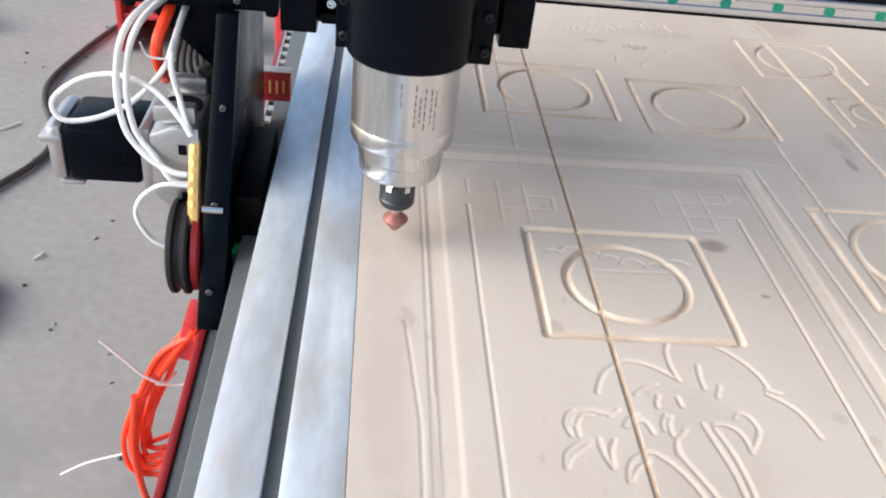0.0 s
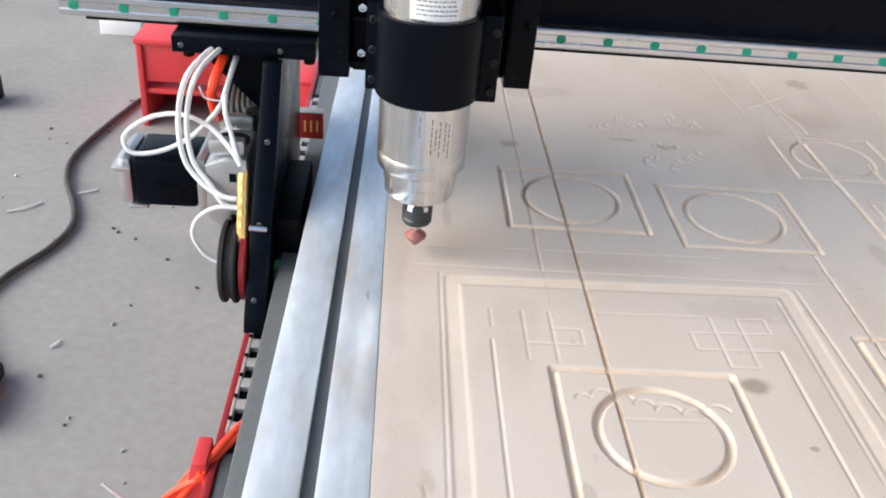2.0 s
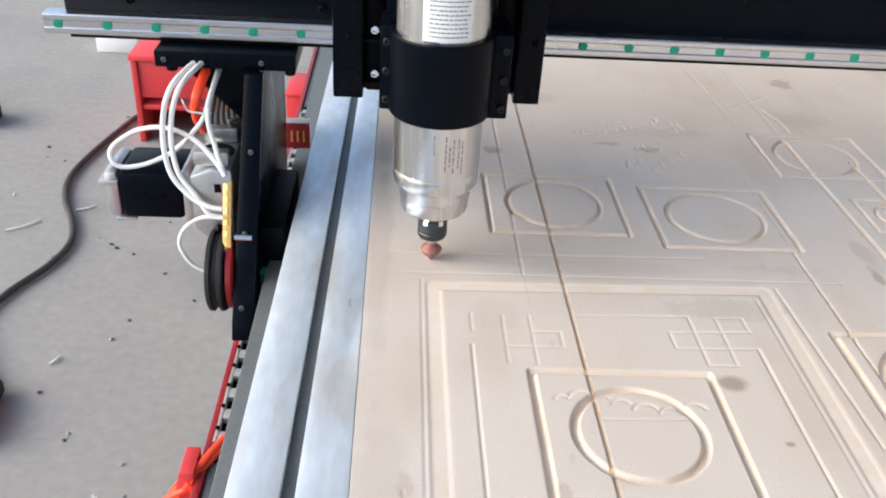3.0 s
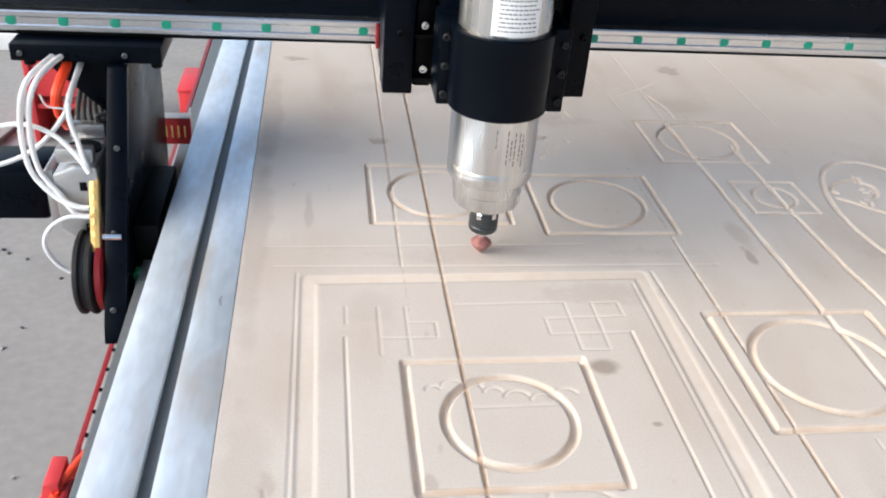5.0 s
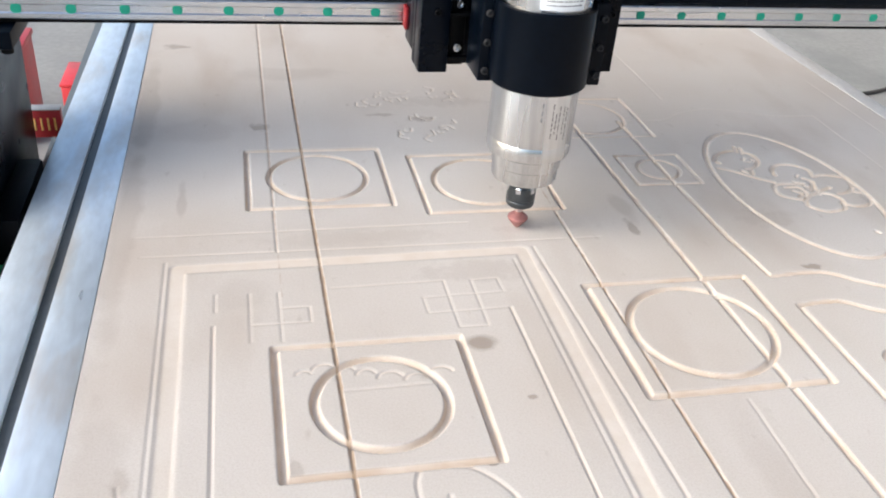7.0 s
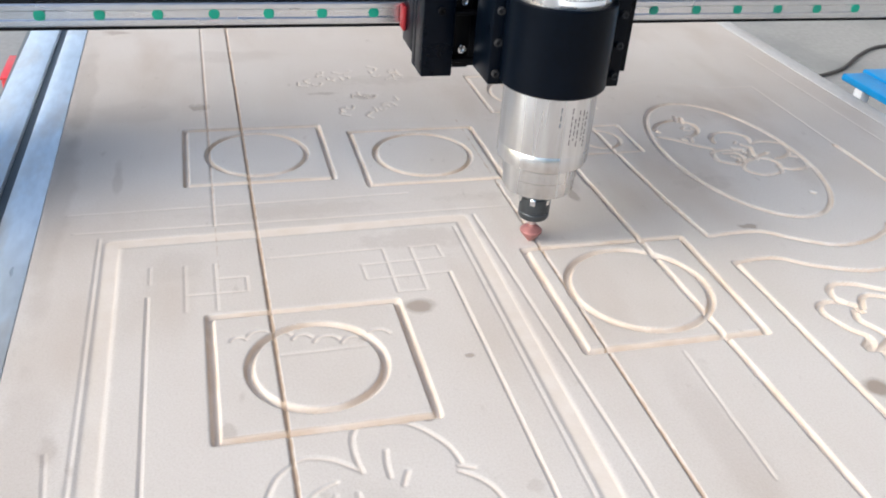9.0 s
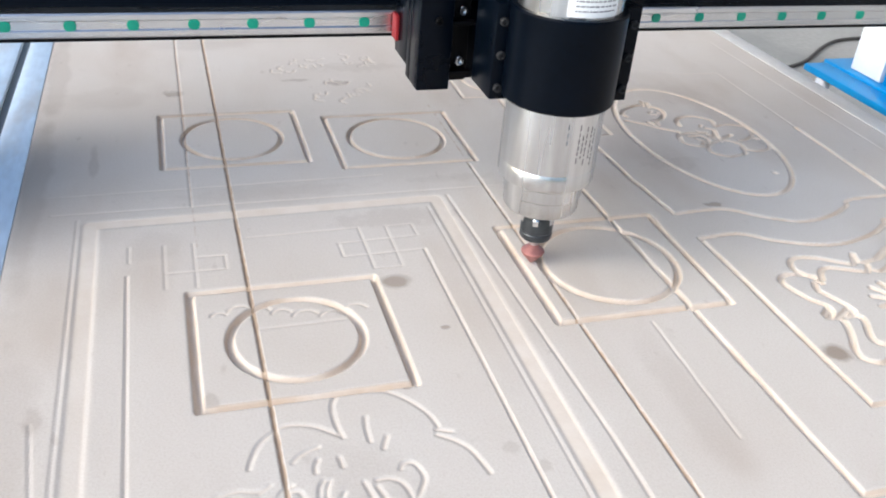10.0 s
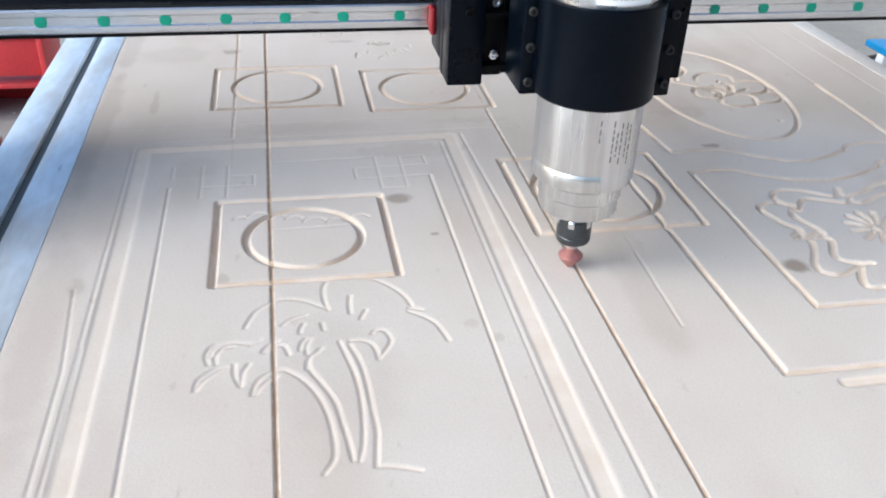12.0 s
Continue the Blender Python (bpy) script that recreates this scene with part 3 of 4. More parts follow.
def carved_sheet():
    panels()
    palm_trees()
    scrolls_and_flowers()
    x0, x1, step = -0.1782, 1.0687, 0.0015
    xs = np.linspace(x0, x1, int((x1 - x0) / step) + 1)
    ys = np.concatenate([np.arange(-1.28, -0.55, 0.02), np.arange(-0.55, 0.45, 0.0015), np.arange(0.45, 0.9, 0.0032), np.arange(0.9, 1.9, 0.008)])
    depth = np.zeros((len(ys), len(xs)))
    for points, closed, half, deep in CUTS:
        ends = points + points[:1] if closed else points
        for (ax, ay), (bx, by) in zip(ends, ends[1:]):
            i0, i1 = np.searchsorted(xs, [min(ax, bx) - half, max(ax, bx) + half])
            j0, j1 = np.searchsorted(ys, [min(ay, by) - half, max(ay, by) + half])
            if i1 <= i0 or j1 <= j0:
                continue
            gx, gy = np.meshgrid(xs[i0:i1], ys[j0:j1])
            dx, dy = bx - ax, by - ay
            f = np.clip(((gx - ax) * dx + (gy - ay) * dy) / max(dx * dx + dy * dy, 1e-12), 0, 1)
            d = np.hypot(gx - ax - f * dx, gy - ay - f * dy)
            if half > 0.009:  # the wide moulding: flat floor, eased edges
                here = deep * np.clip(2.4 * (1 - d / half), 0, 1) ** 2
            else:  # a pointed cutter's groove with a narrow floor
                here = deep * np.clip(1.8 * (1 - d / half), 0, 1)
            depth[j0:j1, i0:i1] = np.maximum(depth[j0:j1, i0:i1], here)
    gx, gy = np.meshgrid(xs, ys)
    depth += 0.0005 * (np.sin(gx * 7.1 + gy * 3.3) + np.sin(gy * 9.7 - gx * 4.1)) * 0.3 + 0.0001
    top = np.stack([gx, gy, BED - depth], -1).reshape(-1, 3)
    w, h = len(xs), len(ys)
    idx = np.arange(w * h).reshape(h, w)
    quads = np.stack([idx[:-1, :-1], idx[:-1, 1:], idx[1:, 1:], idx[1:, :-1]], -1).reshape(-1, 4)
    # rim and underside
    rim = np.concatenate([idx[0, :], idx[1:, -1], idx[-1, -2::-1], idx[-2:0:-1, 0]])
    low = top[rim].copy()
    low[:, 2] = BED - 0.018
    base = len(top)
    n = len(rim)
    k = np.arange(n)
    sides = np.stack([rim, base + k, base + (k + 1) % n, rim[(k + 1) % n]], -1)
    verts = np.concatenate([top, low])
    faces = np.concatenate([quads, sides])
    me = bpy.data.meshes.new("fibreboard_sheet")
    me.vertices.add(len(verts))
    me.vertices.foreach_set("co", verts.ravel())
    me.loops.add(faces.size)
    me.loops.foreach_set("vertex_index", faces.ravel().astype(np.int32))
    me.polygons.add(len(faces))
    me.polygons.foreach_set("loop_start", np.arange(0, faces.size, 4, dtype=np.int32))
    me.update(calc_edges=True)
    me.materials.append(BOARD)
    ob = new("fibreboard_sheet", me)
    tagged(ob, "dusty beige fibreboard sheet carved with squares, rings, palms and flowers", "board")
    bm = box(-0.1780, 1.0685, -1.28, 1.88, 0.739, BED - 0.0185, 0)
    tagged(link_mesh("spoil_board", bm, BLACK_DULL), "dark backing board between the aluminium profiles", "board")
    return ob


carved_sheet()


# ---- gantry; its own y is 0 on the spindle's axis ----
def gantry_frame():
    g = thing("gantry", "black painted steel gantry with a ground steel rail", "gantry")
    part("beam", box(-0.568, 1.40, 0.1985, 0.315, 0.9995, 1.24, 0.003), BLACK, g)
    part("rail_seat", box(-0.560, 1.40, 0.182, 0.1982, 0.9995, 1.0050, 0.001), BLACK_DULL, g)
    rail = part("rail", prism([(0.1982, 1.0055), (0.1765, 1.0052), (0.1750, 1.0070), (0.1750, 1.0122), (0.1765, 1.0140), (0.1765, 1.0220), (0.1750, 1.0238),
                               (0.1750, 1.0287), (0.1765, 1.0305), (0.1982, 1.0305)], "x", -0.588, 1.40), RAIL, g, "ground steel guide rail")
    for k in range(-10, 23):
        part("hole_cap", lathe([(0.0062, 0.0005), (0.0060, -0.0008), (0.0032, -0.0011)], "y", (0.0292 + 0.06 * k, 0.1762, 1.0180), 20), CAP_GREEN, rail, "green plastic hole cap")
    for x in (-0.245, -0.485):
        part("beam_screw", bolt(x, 0.1985, 1.045, 0.005), BLACK_DULL, g)
    # side stand: tapered plate leaning back, with a front flange, top plate and gusset
    part("stand_plate", prism([(0.150, 0.977), (0.004, 0.685), (0.02, 0.655), (0.36, 0.655), (0.37, 0.74), (0.385, 0.90), (0.38, 0.977)], "x", -0.334, -0.321, 0.001), BLACK, g)
    flange = bmesh.new()
    ring = [[flange.verts.new((x, y, z)) for x, y, z in ((x0, y0, z0), (x1, y0, z0), (x1, y0 + 0.012, z0), (x0, y0 + 0.012, z0))]
            for x0, x1, y0, z0 in ((-0.350, -0.322, -0.010, 0.672), (-0.350, -0.322, -0.003, 0.690), (-0.338, -0.315, 0.137, 0.977))]
    for lo, hi in zip(ring, ring[1:]):
        for k in range(4):
            flange.faces.new((lo[k], lo[(k + 1) % 4], hi[(k + 1) % 4], hi[k]))
    flange.faces.new(ring[0][::-1])
    flange.faces.new(ring[-1])
    bmesh.ops.bevel(flange, geom=list(flange.edges), offset=0.0015, segments=2, affect="EDGES", profile=0.5)
    part("front_flange", flange, BLACK, g)
    part("top_plate", box(-0.450, -0.275, 0.148, 0.40, 0.9775, 0.9985, 0.002), BLACK, g)
    part("gusset", prism([(-0.425, 0.977), (-0.3345, 0.977), (-0.3345, 0.886)], "y", 0.168, 0.178, 0.001), BLACK, g)
    for x in (-0.318, -0.438):
        part("plate_screw", bolt(x, 0.148, 0.988, 0.0032), GREY_STEEL, g, "bright screw head")
    for x in (-0.432, -0.284):
        part("hanging_screw", bolt(x, 0.160, 0.9775, 0.007, "-z"), BLACK_DULL, g)
    for x, y, z in ((-0.328, 0.092, 0.892), (-0.334, 0.046, 0.800), (-0.337, 0.0045, 0.715)):
        part("flange_screw", bolt(x, y, z, 0.0034), GREY_STEEL, g, "bright screw head")
    part("hinge_pin", lathe([(0.004, 0), (0.0045, 0.012), (0.0045, 0.022)], "x", (-0.345, 0.036, 0.800), 12), CHROME, g, "bright pin")
    # runner on the bed's side
    part("runner_block", box(-0.320, -0.29, 0.07, 0.26, 0.690, 0.737, 0.003), BLACK_DULL, g)
    # dark box added in place of the shade between stand and bed
    part("runner_shade_fill", box(-0.3205, -0.2890, 0.080, 0.25, 0.7375, 0.790, 0.003), BLACK_DULL, g)
    part("end_seal", box(-0.3195, -0.2905, 0.052, 0.0695, 0.692, 0.736, 0.002), GREEN, g, "green plastic end seal")
    part("foot_block", box(-0.3205, -0.285, 0.012, 0.20, 0.652, 0.685, 0.003), RED, g, "red painted foot block")
    # slotted red guard between the stand and the bed, with a pale folded lip
    guard = part("slotted_guard", box(-0.3450, -0.2870, 0.398, 0.412, 0.752, 0.7975, 0.002), DARK_RED, g, "dark red slotted guard")
    part("guard_lip", box(-0.3450, -0.2870, 0.394, 0.414, 0.7977, 0.7995, 0.0005), LABEL_GREY, guard, "pale folded lip")
    for k in range(5):
        x = -0.3360 + 0.0095 * k
        part("guard_slot", box(x, x + 0.0030, 0.3972, 0.3990, 0.764, 0.784, 0.0005), BRASS, guard, "yellowish slot")
    # motor with reduction gear, belt wheel, valve strip
    motor = part("stepper_motor", box(-0.497, -0.418, 0.088, 0.170, 0.793, 0.858, 0.006), BLACK, g, "black stepper motor body")
    part("end_bell", box(-0.515, -0.4975, 0.088, 0.170, 0.793, 0.858, 0.007), CAST, motor, "cast aluminium end bell")
    part("bell_lip", box(-0.521, -0.4972, 0.086, 0.172, 0.840, 0.848, 0.002), CAST, motor, "cast aluminium lip")
    part("bell_foot", box(-0.505, -0.480, 0.086, 0.176, 0.790, 0.7945, 0.001), CAST, motor, "cast aluminium lip")
    part("gear_flange", box(-0.4175, -0.405, 0.086, 0.174, 0.788, 0.864, 0.004), CAST, motor, "cast aluminium flange")
    part("gear_housing", prism([(-0.4045, 0.862), (-0.378, 0.872), (-0.352, 0.872), (-0.352, 0.760), (-0.374, 0.760), (-0.4045, 0.786)], "y", 0.078, 0.182, 0.004), CAST, motor, "cast aluminium gear housing")
    part("housing_lid", box(-0.400, -0.356, 0.086, 0.102, 0.8725, 0.892, 0.003), CAST, motor, "cast aluminium rib")
    part("housing_lid", box(-0.400, -0.356, 0.158, 0.174, 0.8725, 0.892, 0.003), CAST, motor, "cast aluminium rib")
    part("housing_bore", lathe([(0.022, 0), (0.022, 0.002)], "z", (-0.378, 0.130, 0.8722), 24), BLACK_DULL, motor, "dark bore")
    for x, z in ((-0.370, 0.846), (-0.370, 0.788)):
        part("housing_slot", box(x - 0.0045, x + 0.0045, 0.0775, 0.084, z - 0.006, z + 0.006, 0.0005), BLACK_DULL, motor, "dark square window")
    wheel = part("belt_wheel", lathe([(0.030, -0.011), (0.051, -0.011), (0.054, -0.009), (0.054, -0.005), (0.049, -0.003), (0.049, 0.003), (0.054, 0.005), (0.054, 0.009), (0.051, 0.011), (0.030, 0.011)],
                                   "x", (-0.372, 0.060, 0.735), 40), RUBBER, g, "black grooved belt wheel")
    part("wheel_hub", lathe([(0.050, 0.0), (0.048, 0.006), (0.02, 0.010)], "x", (-0.357, 0.060, 0.735), 32), DARK_RED, wheel, "dark red hub")
    part("axle", lathe([(0.012, 0), (0.012, 0.03)], "x", (-0.357, 0.060, 0.735), 16), GREY_STEEL, wheel)
    lean = Matrix.Translation((-0.3575, 0.065, 0.815)) @ Matrix.Rotation(radians(-26), 4, "X")

    def leaning(bm):
        bmesh.ops.transform(bm, matrix=lean, verts=bm.verts)
        return bm

    valve = part("air_manifold", leaning(box(-0.0055, 0.0055, -0.0055, 0.0055, -0.046, 0.046, 0.0015)), BRASS, g, "brass air manifold")
    for k in range(6):
        part("manifold_collar", leaning(lathe([(0.0068, 0), (0.0068, 0.007)], "z", (0, 0, -0.042 + 0.0148 * k), 8)), BRASS, valve)
    part("hose_fitting", leaning(lathe([(0.005, 0.0465), (0.005, 0.054), (0.004, 0.060)], "z", (0, 0, 0), 12)), CAP_BLUE, valve, "blue push fitting")
    part("hose_fitting", leaning(lathe([(0.004, -0.060), (0.005, -0.053), (0.005, -0.0465)], "z", (0, 0, 0), 12)), CAP_BLUE, valve, "blue push fitting")
    # air hoses
    part("air_hose", tube([(-0.390, 0.200, 0.985), (-0.416, 0.095, 0.977), (-0.433, 0.090, 0.923), (-0.429, 0.081, 0.869), (-0.407, 0.073, 0.839), (-0.381, 0.066, 0.826), (-0.364, 0.066, 0.823)], 0.0034), WHITE_TUBE, g, "white nylon air hose")
    part("air_hose", tube([(-0.381, 0.200, 0.985), (-0.406, 0.095, 0.977), (-0.423, 0.090, 0.923), (-0.419, 0.081, 0.869), (-0.398, 0.073, 0.839), (-0.381, 0.066, 0.815), (-0.364, 0.066, 0.811)], 0.0034), WHITE_TUBE, g, "white nylon air hose")
    part("air_hose", tube([(-0.375, 0.200, 0.980), (-0.378, 0.111, 0.953), (-0.391, 0.111, 0.921), (-0.425, 0.108, 0.884), (-0.462, 0.100, 0.866), (-0.496, 0.096, 0.864), (-0.504, 0.100, 0.884), (-0.475, 0.108, 0.906), (-0.435, 0.105, 0.915), (-0.398, 0.095, 0.905), (-0.373, 0.082, 0.885), (-0.358, 0.070, 0.868)], 0.0031), WHITE_TUBE, g, "looped white nylon air hose")
    part("air_hose", tube([(-0.372, 0.200, 0.980), (-0.379, 0.103, 0.942), (-0.371, 0.089, 0.899), (-0.360, 0.073, 0.870)], 0.0031), WHITE_TUBE, g, "white nylon air hose")
    part("air_hose", tube([(-0.361, 0.052, 0.818), (-0.388, 0.051, 0.818), (-0.411, 0.051, 0.801), (-0.418, 0.049, 0.778), (-0.406, 0.048, 0.752), (-0.385, 0.047, 0.739), (-0.360, 0.046, 0.735)], 0.0026), WHITE_TUBE, g, "thin white nylon air hose")
    part("orange_hose", tube([(-0.385, 0.210, 0.985), (-0.398, 0.134, 0.949), (-0.403, 0.142, 0.916), (-0.400, 0.158, 0.889)], 0.0062), ORANGE, g, "orange air hose")
    part("cable_tie", tube([(-0.409, 0.101, 0.955), (-0.403, 0.099, 0.942), (-0.390, 0.099, 0.939), (-0.375, 0.101, 0.938)], 0.0013, 6, 6), WHITE_TUBE, g, "white cable tie")
    for k in range(5):
        part("cable", tube([(-0.375 + 0.004 * k, 0.205, 0.975), (-0.395 + 0.007 * k, 0.195, 0.900), (-0.390 + 0.009 * k, 0.17, 0.872 + 0.003 * k), (-0.365, 0.165, 0.868 + 0.008 * k), (-0.335, 0.18, 0.878 + 0.006 * k)],
                           0.0032), CABLE, g, "thin black cable")
    part("sensor_block", box(-0.400, -0.345, 0.19, 0.24, 0.872, 0.885, 0.003), GREY_STEEL, g)
    return g


gantry = gantry_frame()


# ---- carriage with the sliding plate; its own origin on the spindle's axis ----
def tool_carriage():
    c = thing("tool_carriage", "black steel tool carriage hanging on the gantry rail", "carriage")
    part("back_plate", box(-0.1235, 0.1235, 0.108, 0.122, 0.976, 1.25, 0.0015), BLACK, c)
    part("left_cheek", box(-0.1235, -0.088, 0.076, 0.1078, 0.976, 1.25, 0.002), BLACK, c)
    part("left_side", box(-0.1235, -0.117, 0.1222, 0.172, 0.988, 1.25, 0.0015), BLACK, c)
    part("right_cheek", box(0.092, 0.1235, 0.076, 0.1078, 0.976, 1.25, 0.002), BLACK, c)
    for x in (-0.075, 0.078):
        part("slide_rail", box(x - 0.010, x + 0.010, 0.092, 0.1078, 0.980, 1.25, 0.002), BLACK_DULL, c)
        for z in (1.003, 1.056, 1.109):
            part("rail_screw", bolt(x, 0.0918, z, 0.0052), CHROME if x < 0 else BLACK_DULL, c, "bright socket screw" if x < 0 else "")
            if x < 0:
                part("bracket_clip", box(x - 0.013, x + 0.013, 0.083, 0.0917, z - 0.014, z - 0.0095, 0.001), BLACK_DULL, c)
    for x in (-0.104, 0.112):
        for z in (1.050, 1.110):
            part("cheek_screw", bolt(x, 0.076, z, 0.0042), BLACK_DULL, c)
    part("runner_block", box(-0.112, 0.118, 0.1222, 0.1740, 0.994, 1.031, 0.002), CAST, c, "steel runner block")
    part("end_seal", box(-0.1275, -0.12355, 0.154, 0.172, 1.003, 1.031, 0.001), DARK_RED, c, "red plastic end seal")
    return c


carriage = tool_carriage()


def router_spindle():
    s = thing("router_spindle", "brushed steel router spindle in a black clamp, turning", "spindle")
    body = part("body", lathe([(0.026, 0.8725), (0.0385, 0.8755), (0.040, 0.879), (0.040, 0.893), (0.0415, 0.8945), (0.0415, 0.9075), (0.043, 0.9085), (0.0485, 0.912), (0.050, 0.916), (0.050, 0.929),
                               (0.0493, 0.930), (0.0493, 0.9305), (0.050, 0.931), (0.050, 1.27)], steps=72), STEEL, s)
    # etched writing on the housing, too small to read
    for row, (w, z0, z1) in enumerate(((-1.42, 0.945, 0.985), (-1.33, 0.950, 0.975), (-1.24, 0.942, 0.982), (-1.12, 0.948, 0.984), (-1.03, 0.940, 0.978), (-1.68, 0.965, 0.985))):
        bm = bmesh.new()
        z = z0
        rng = random.Random(row)
        while z < z1:
            tall = rng.uniform(0.002, 0.007)
            m = Matrix.Rotation(w, 4, "Z") @ Matrix.LocRotScale((0.05004, 0, z + tall / 2), None, (0.0003, 0.0013, tall))
            bmesh.ops.create_cube(bm, size=1, matrix=m)
            z += tall + rng.uniform(0.001, 0.003)
        part("etched_mark", bm, INK, body, "grey etched lettering")
    # paper label wrapped round the upper housing
    bm = bmesh.new()
    lo, hi, n = radians(-118), radians(-58), 14
    ring = [[bm.verts.new((0.0503 * math.cos(lo + (hi - lo) * k / n), 0.0503 * math.sin(lo + (hi - lo) * k / n), z)) for k in range(n + 1)] for z in (1.0905, 1.150)]
    back = [[bm.verts.new((0.0501 * math.cos(lo + (hi - lo) * k / n), 0.0501 * math.sin(lo + (hi - lo) * k / n), z)) for k in range(n + 1)] for z in (1.0905, 1.150)]
    for k in range(n):
        bm.faces.new((ring[0][k], ring[0][k + 1], ring[1][k + 1], ring[1][k]))
        bm.faces.new((back[0][k + 1], back[0][k], back[1][k], back[1][k + 1]))
    label = part("paper_label", bm, LABEL, s, "white printed paper label")
    rng = random.Random(3)
    for row in range(9):
        bm = bmesh.new()
        z, w = 1.096 + 0.0045 * row, radians(-110)
        while w < radians(-66):
            wide = rng.uniform(0.02, 0.10)
            m = Matrix.Rotation(w + wide / 2, 4, "Z") @ Matrix.LocRotScale((0.05036, 0, z), None, (0.0002, 0.05 * wide, 0.0013))
            bmesh.ops.create_cube(bm, size=1, matrix=m)
            w += wide + rng.uniform(0.015, 0.03)
        part("printed_line", bm, INK, label)
    bm = box(-0.003, 0.003, -0.0506, -0.0502, 1.1385, 1.1445, 0)
    part("printed_mark", bm, INK, label)
    # clamp: ring with two ears
    clamp = part("clamp_ring", lathe([(0.0502, 0.997), (0.0550, 0.997), (0.0565, 0.999), (0.0565, 1.086), (0.0550, 1.088), (0.0502, 1.088)], steps=64), BLACK, s, "black clamp ring")
    part("clamp_ear", box(-0.067, -0.040, 0.012, 0.070, 0.990, 1.086, 0.002), BLACK, clamp)
    part("clamp_ear", box(0.040, 0.0755, -0.004, 0.070, 0.990, 1.086, 0.002), BLACK, clamp)
    part("mount_plate", box(-0.062, 0.062, 0.0515, 0.0755, 0.994, 1.26, 0.002), BLACK, clamp)
    for x, y in ((-0.060, 0.012), (0.0682, -0.004)):
        for z in (1.003, 1.036, 1.069):
            part("clamp_screw", bolt(x, y, z, 0.0042), RUBBER, clamp)
    # collet
    part("shaft", lathe([(0.0125, 0.861), (0.0135, 0.866), (0.0125, 0.874)], steps=32), CHROME, s, "polished shaft end")
    nut = part("collet_nut", lathe([(0.013, 0.8335), (0.0165, 0.8345), (0.0178, 0.837), (0.0178, 0.8415), (0.0170, 0.8425), (0.0170, 0.8435), (0.0178, 0.8445), (0.0178, 0.856), (0.0168, 0.8605),
                                    (0.0140, 0.8612)], steps=40), NUT, s, "blackened steel collet nut")
    for k in range(6):
        w = radians(60 * k)
        m = Matrix.Rotation(w, 4, "Z") @ Matrix.LocRotScale((0.0166, 0, 0.8585), None, (0.004, 0.006, 0.006))
        bm = bmesh.new()
        bmesh.ops.create_cube(bm, size=1, matrix=m)
        part("spanner_slot", bm, CHROME, nut, "bright spanner notch")
    part("cutter", lathe([(0.0008, 0.8000), (0.0035, 0.8022), (0.0118, 0.8122), (0.0130, 0.8148), (0.0126, 0.8165), (0.0082, 0.8203), (0.0052, 0.8222), (0.0046, 0.8240)], steps=40),
         BIT_RED, s, "reddish carving cutter blurred by its spin")
    part("shank", lathe([(0.0045, 0.8238), (0.0045, 0.8345)], steps=20), CARBIDE, s, "bright cutter shank")
    return s


spindle = router_spindle()


# ---- things round the machine ----
def orange_coil():
    c = thing("hose_coil", "coil of orange air hose hanging from the red side beam", "hose", at=(0.011, 0, 0))
    rng = random.Random(2)
    # hanging loops, gathered at the bracket and bound by ties
    for k in range(7):
        o = k / 6
        ring = [(-0.369, 0.645), (-0.405 + 0.012 * o, 0.605), (-0.440 + 0.022 * o, 0.550), (-0.469 + 0.026 * o, 0.470), (-0.463 + 0.018 * o, 0.408 + 0.022 * o), (-0.438, 0.394 + 0.03 * o),
                (-0.404, 0.420 + 0.03 * o), (-0.383, 0.478 + 0.02 * o), (-0.376, 0.545), (-0.368, 0.600)]
        y = -0.016 + 0.0052 * k
        pts = [(x + rng.uniform(-0.007, 0.007), y + rng.uniform(-0.004, 0.004), z + rng.uniform(-0.004, 0.004)) for x, z in ring]
        part("hose_loop", tube([tuple(p) for p in smooth_path(pts + pts[:1], 8)], 0.0036, 1, 10, rounded=False), ORANGE, c)
    part("hose_end", tube([(-0.335, 0.06, 0.655), (-0.352, 0.03, 0.653), (-0.372, 0.0, 0.642), (-0.405, -0.01, 0.603), (-0.432, -0.014, 0.555)], 0.0044), ORANGE, c)
    part("hose_end", tube([(-0.335, 0.05, 0.652), (-0.355, 0.02, 0.646), (-0.380, -0.01, 0.630), (-0.416, -0.016, 0.575)], 0.0044), ORANGE, c)
    part("hose_end", tube([(-0.445, -0.022, 0.545), (-0.455, -0.024, 0.46), (-0.452, -0.024, 0.39), (-0.443, -0.022, 0.323), (-0.425, -0.02, 0.22), (-0.41, -0.02, 0.10), (-0.41, -0.02, 0.005)], 0.0044), ORANGE, c)
    part("cable_tie", tube([(-0.477, -0.020, 0.629), (-0.452, -0.024, 0.605), (-0.428, -0.026, 0.580), (-0.408, -0.022, 0.568), (-0.400, 0.0, 0.566)], 0.0016, 6, 6), WHITE_TUBE, c, "white cable tie with a long tail")
    part("cable_tie", tube([(-0.557, -0.01, 0.386), (-0.52, -0.012, 0.412), (-0.470, -0.018, 0.438)], 0.0013, 6, 6), WHITE_TUBE, c, "white cable tie with a long tail")
    part("cable_tie", tube([(-0.430, 0.0, 0.544), (-0.405, 0.0, 0.543), (-0.378, 0.0, 0.548)], 0.0014, 6, 6), WHITE_TUBE, c, "white cable tie")
    return c


orange_coil()
tagged(link_mesh("hose_bracket", prism([(-0.385, 0.600), (-0.3565, 0.590), (-0.3565, 0.655), (-0.372, 0.655)], "y", -0.012, 0.030, 0.001), RED), "red steel bracket on the side beam holding hoses", "bracket")


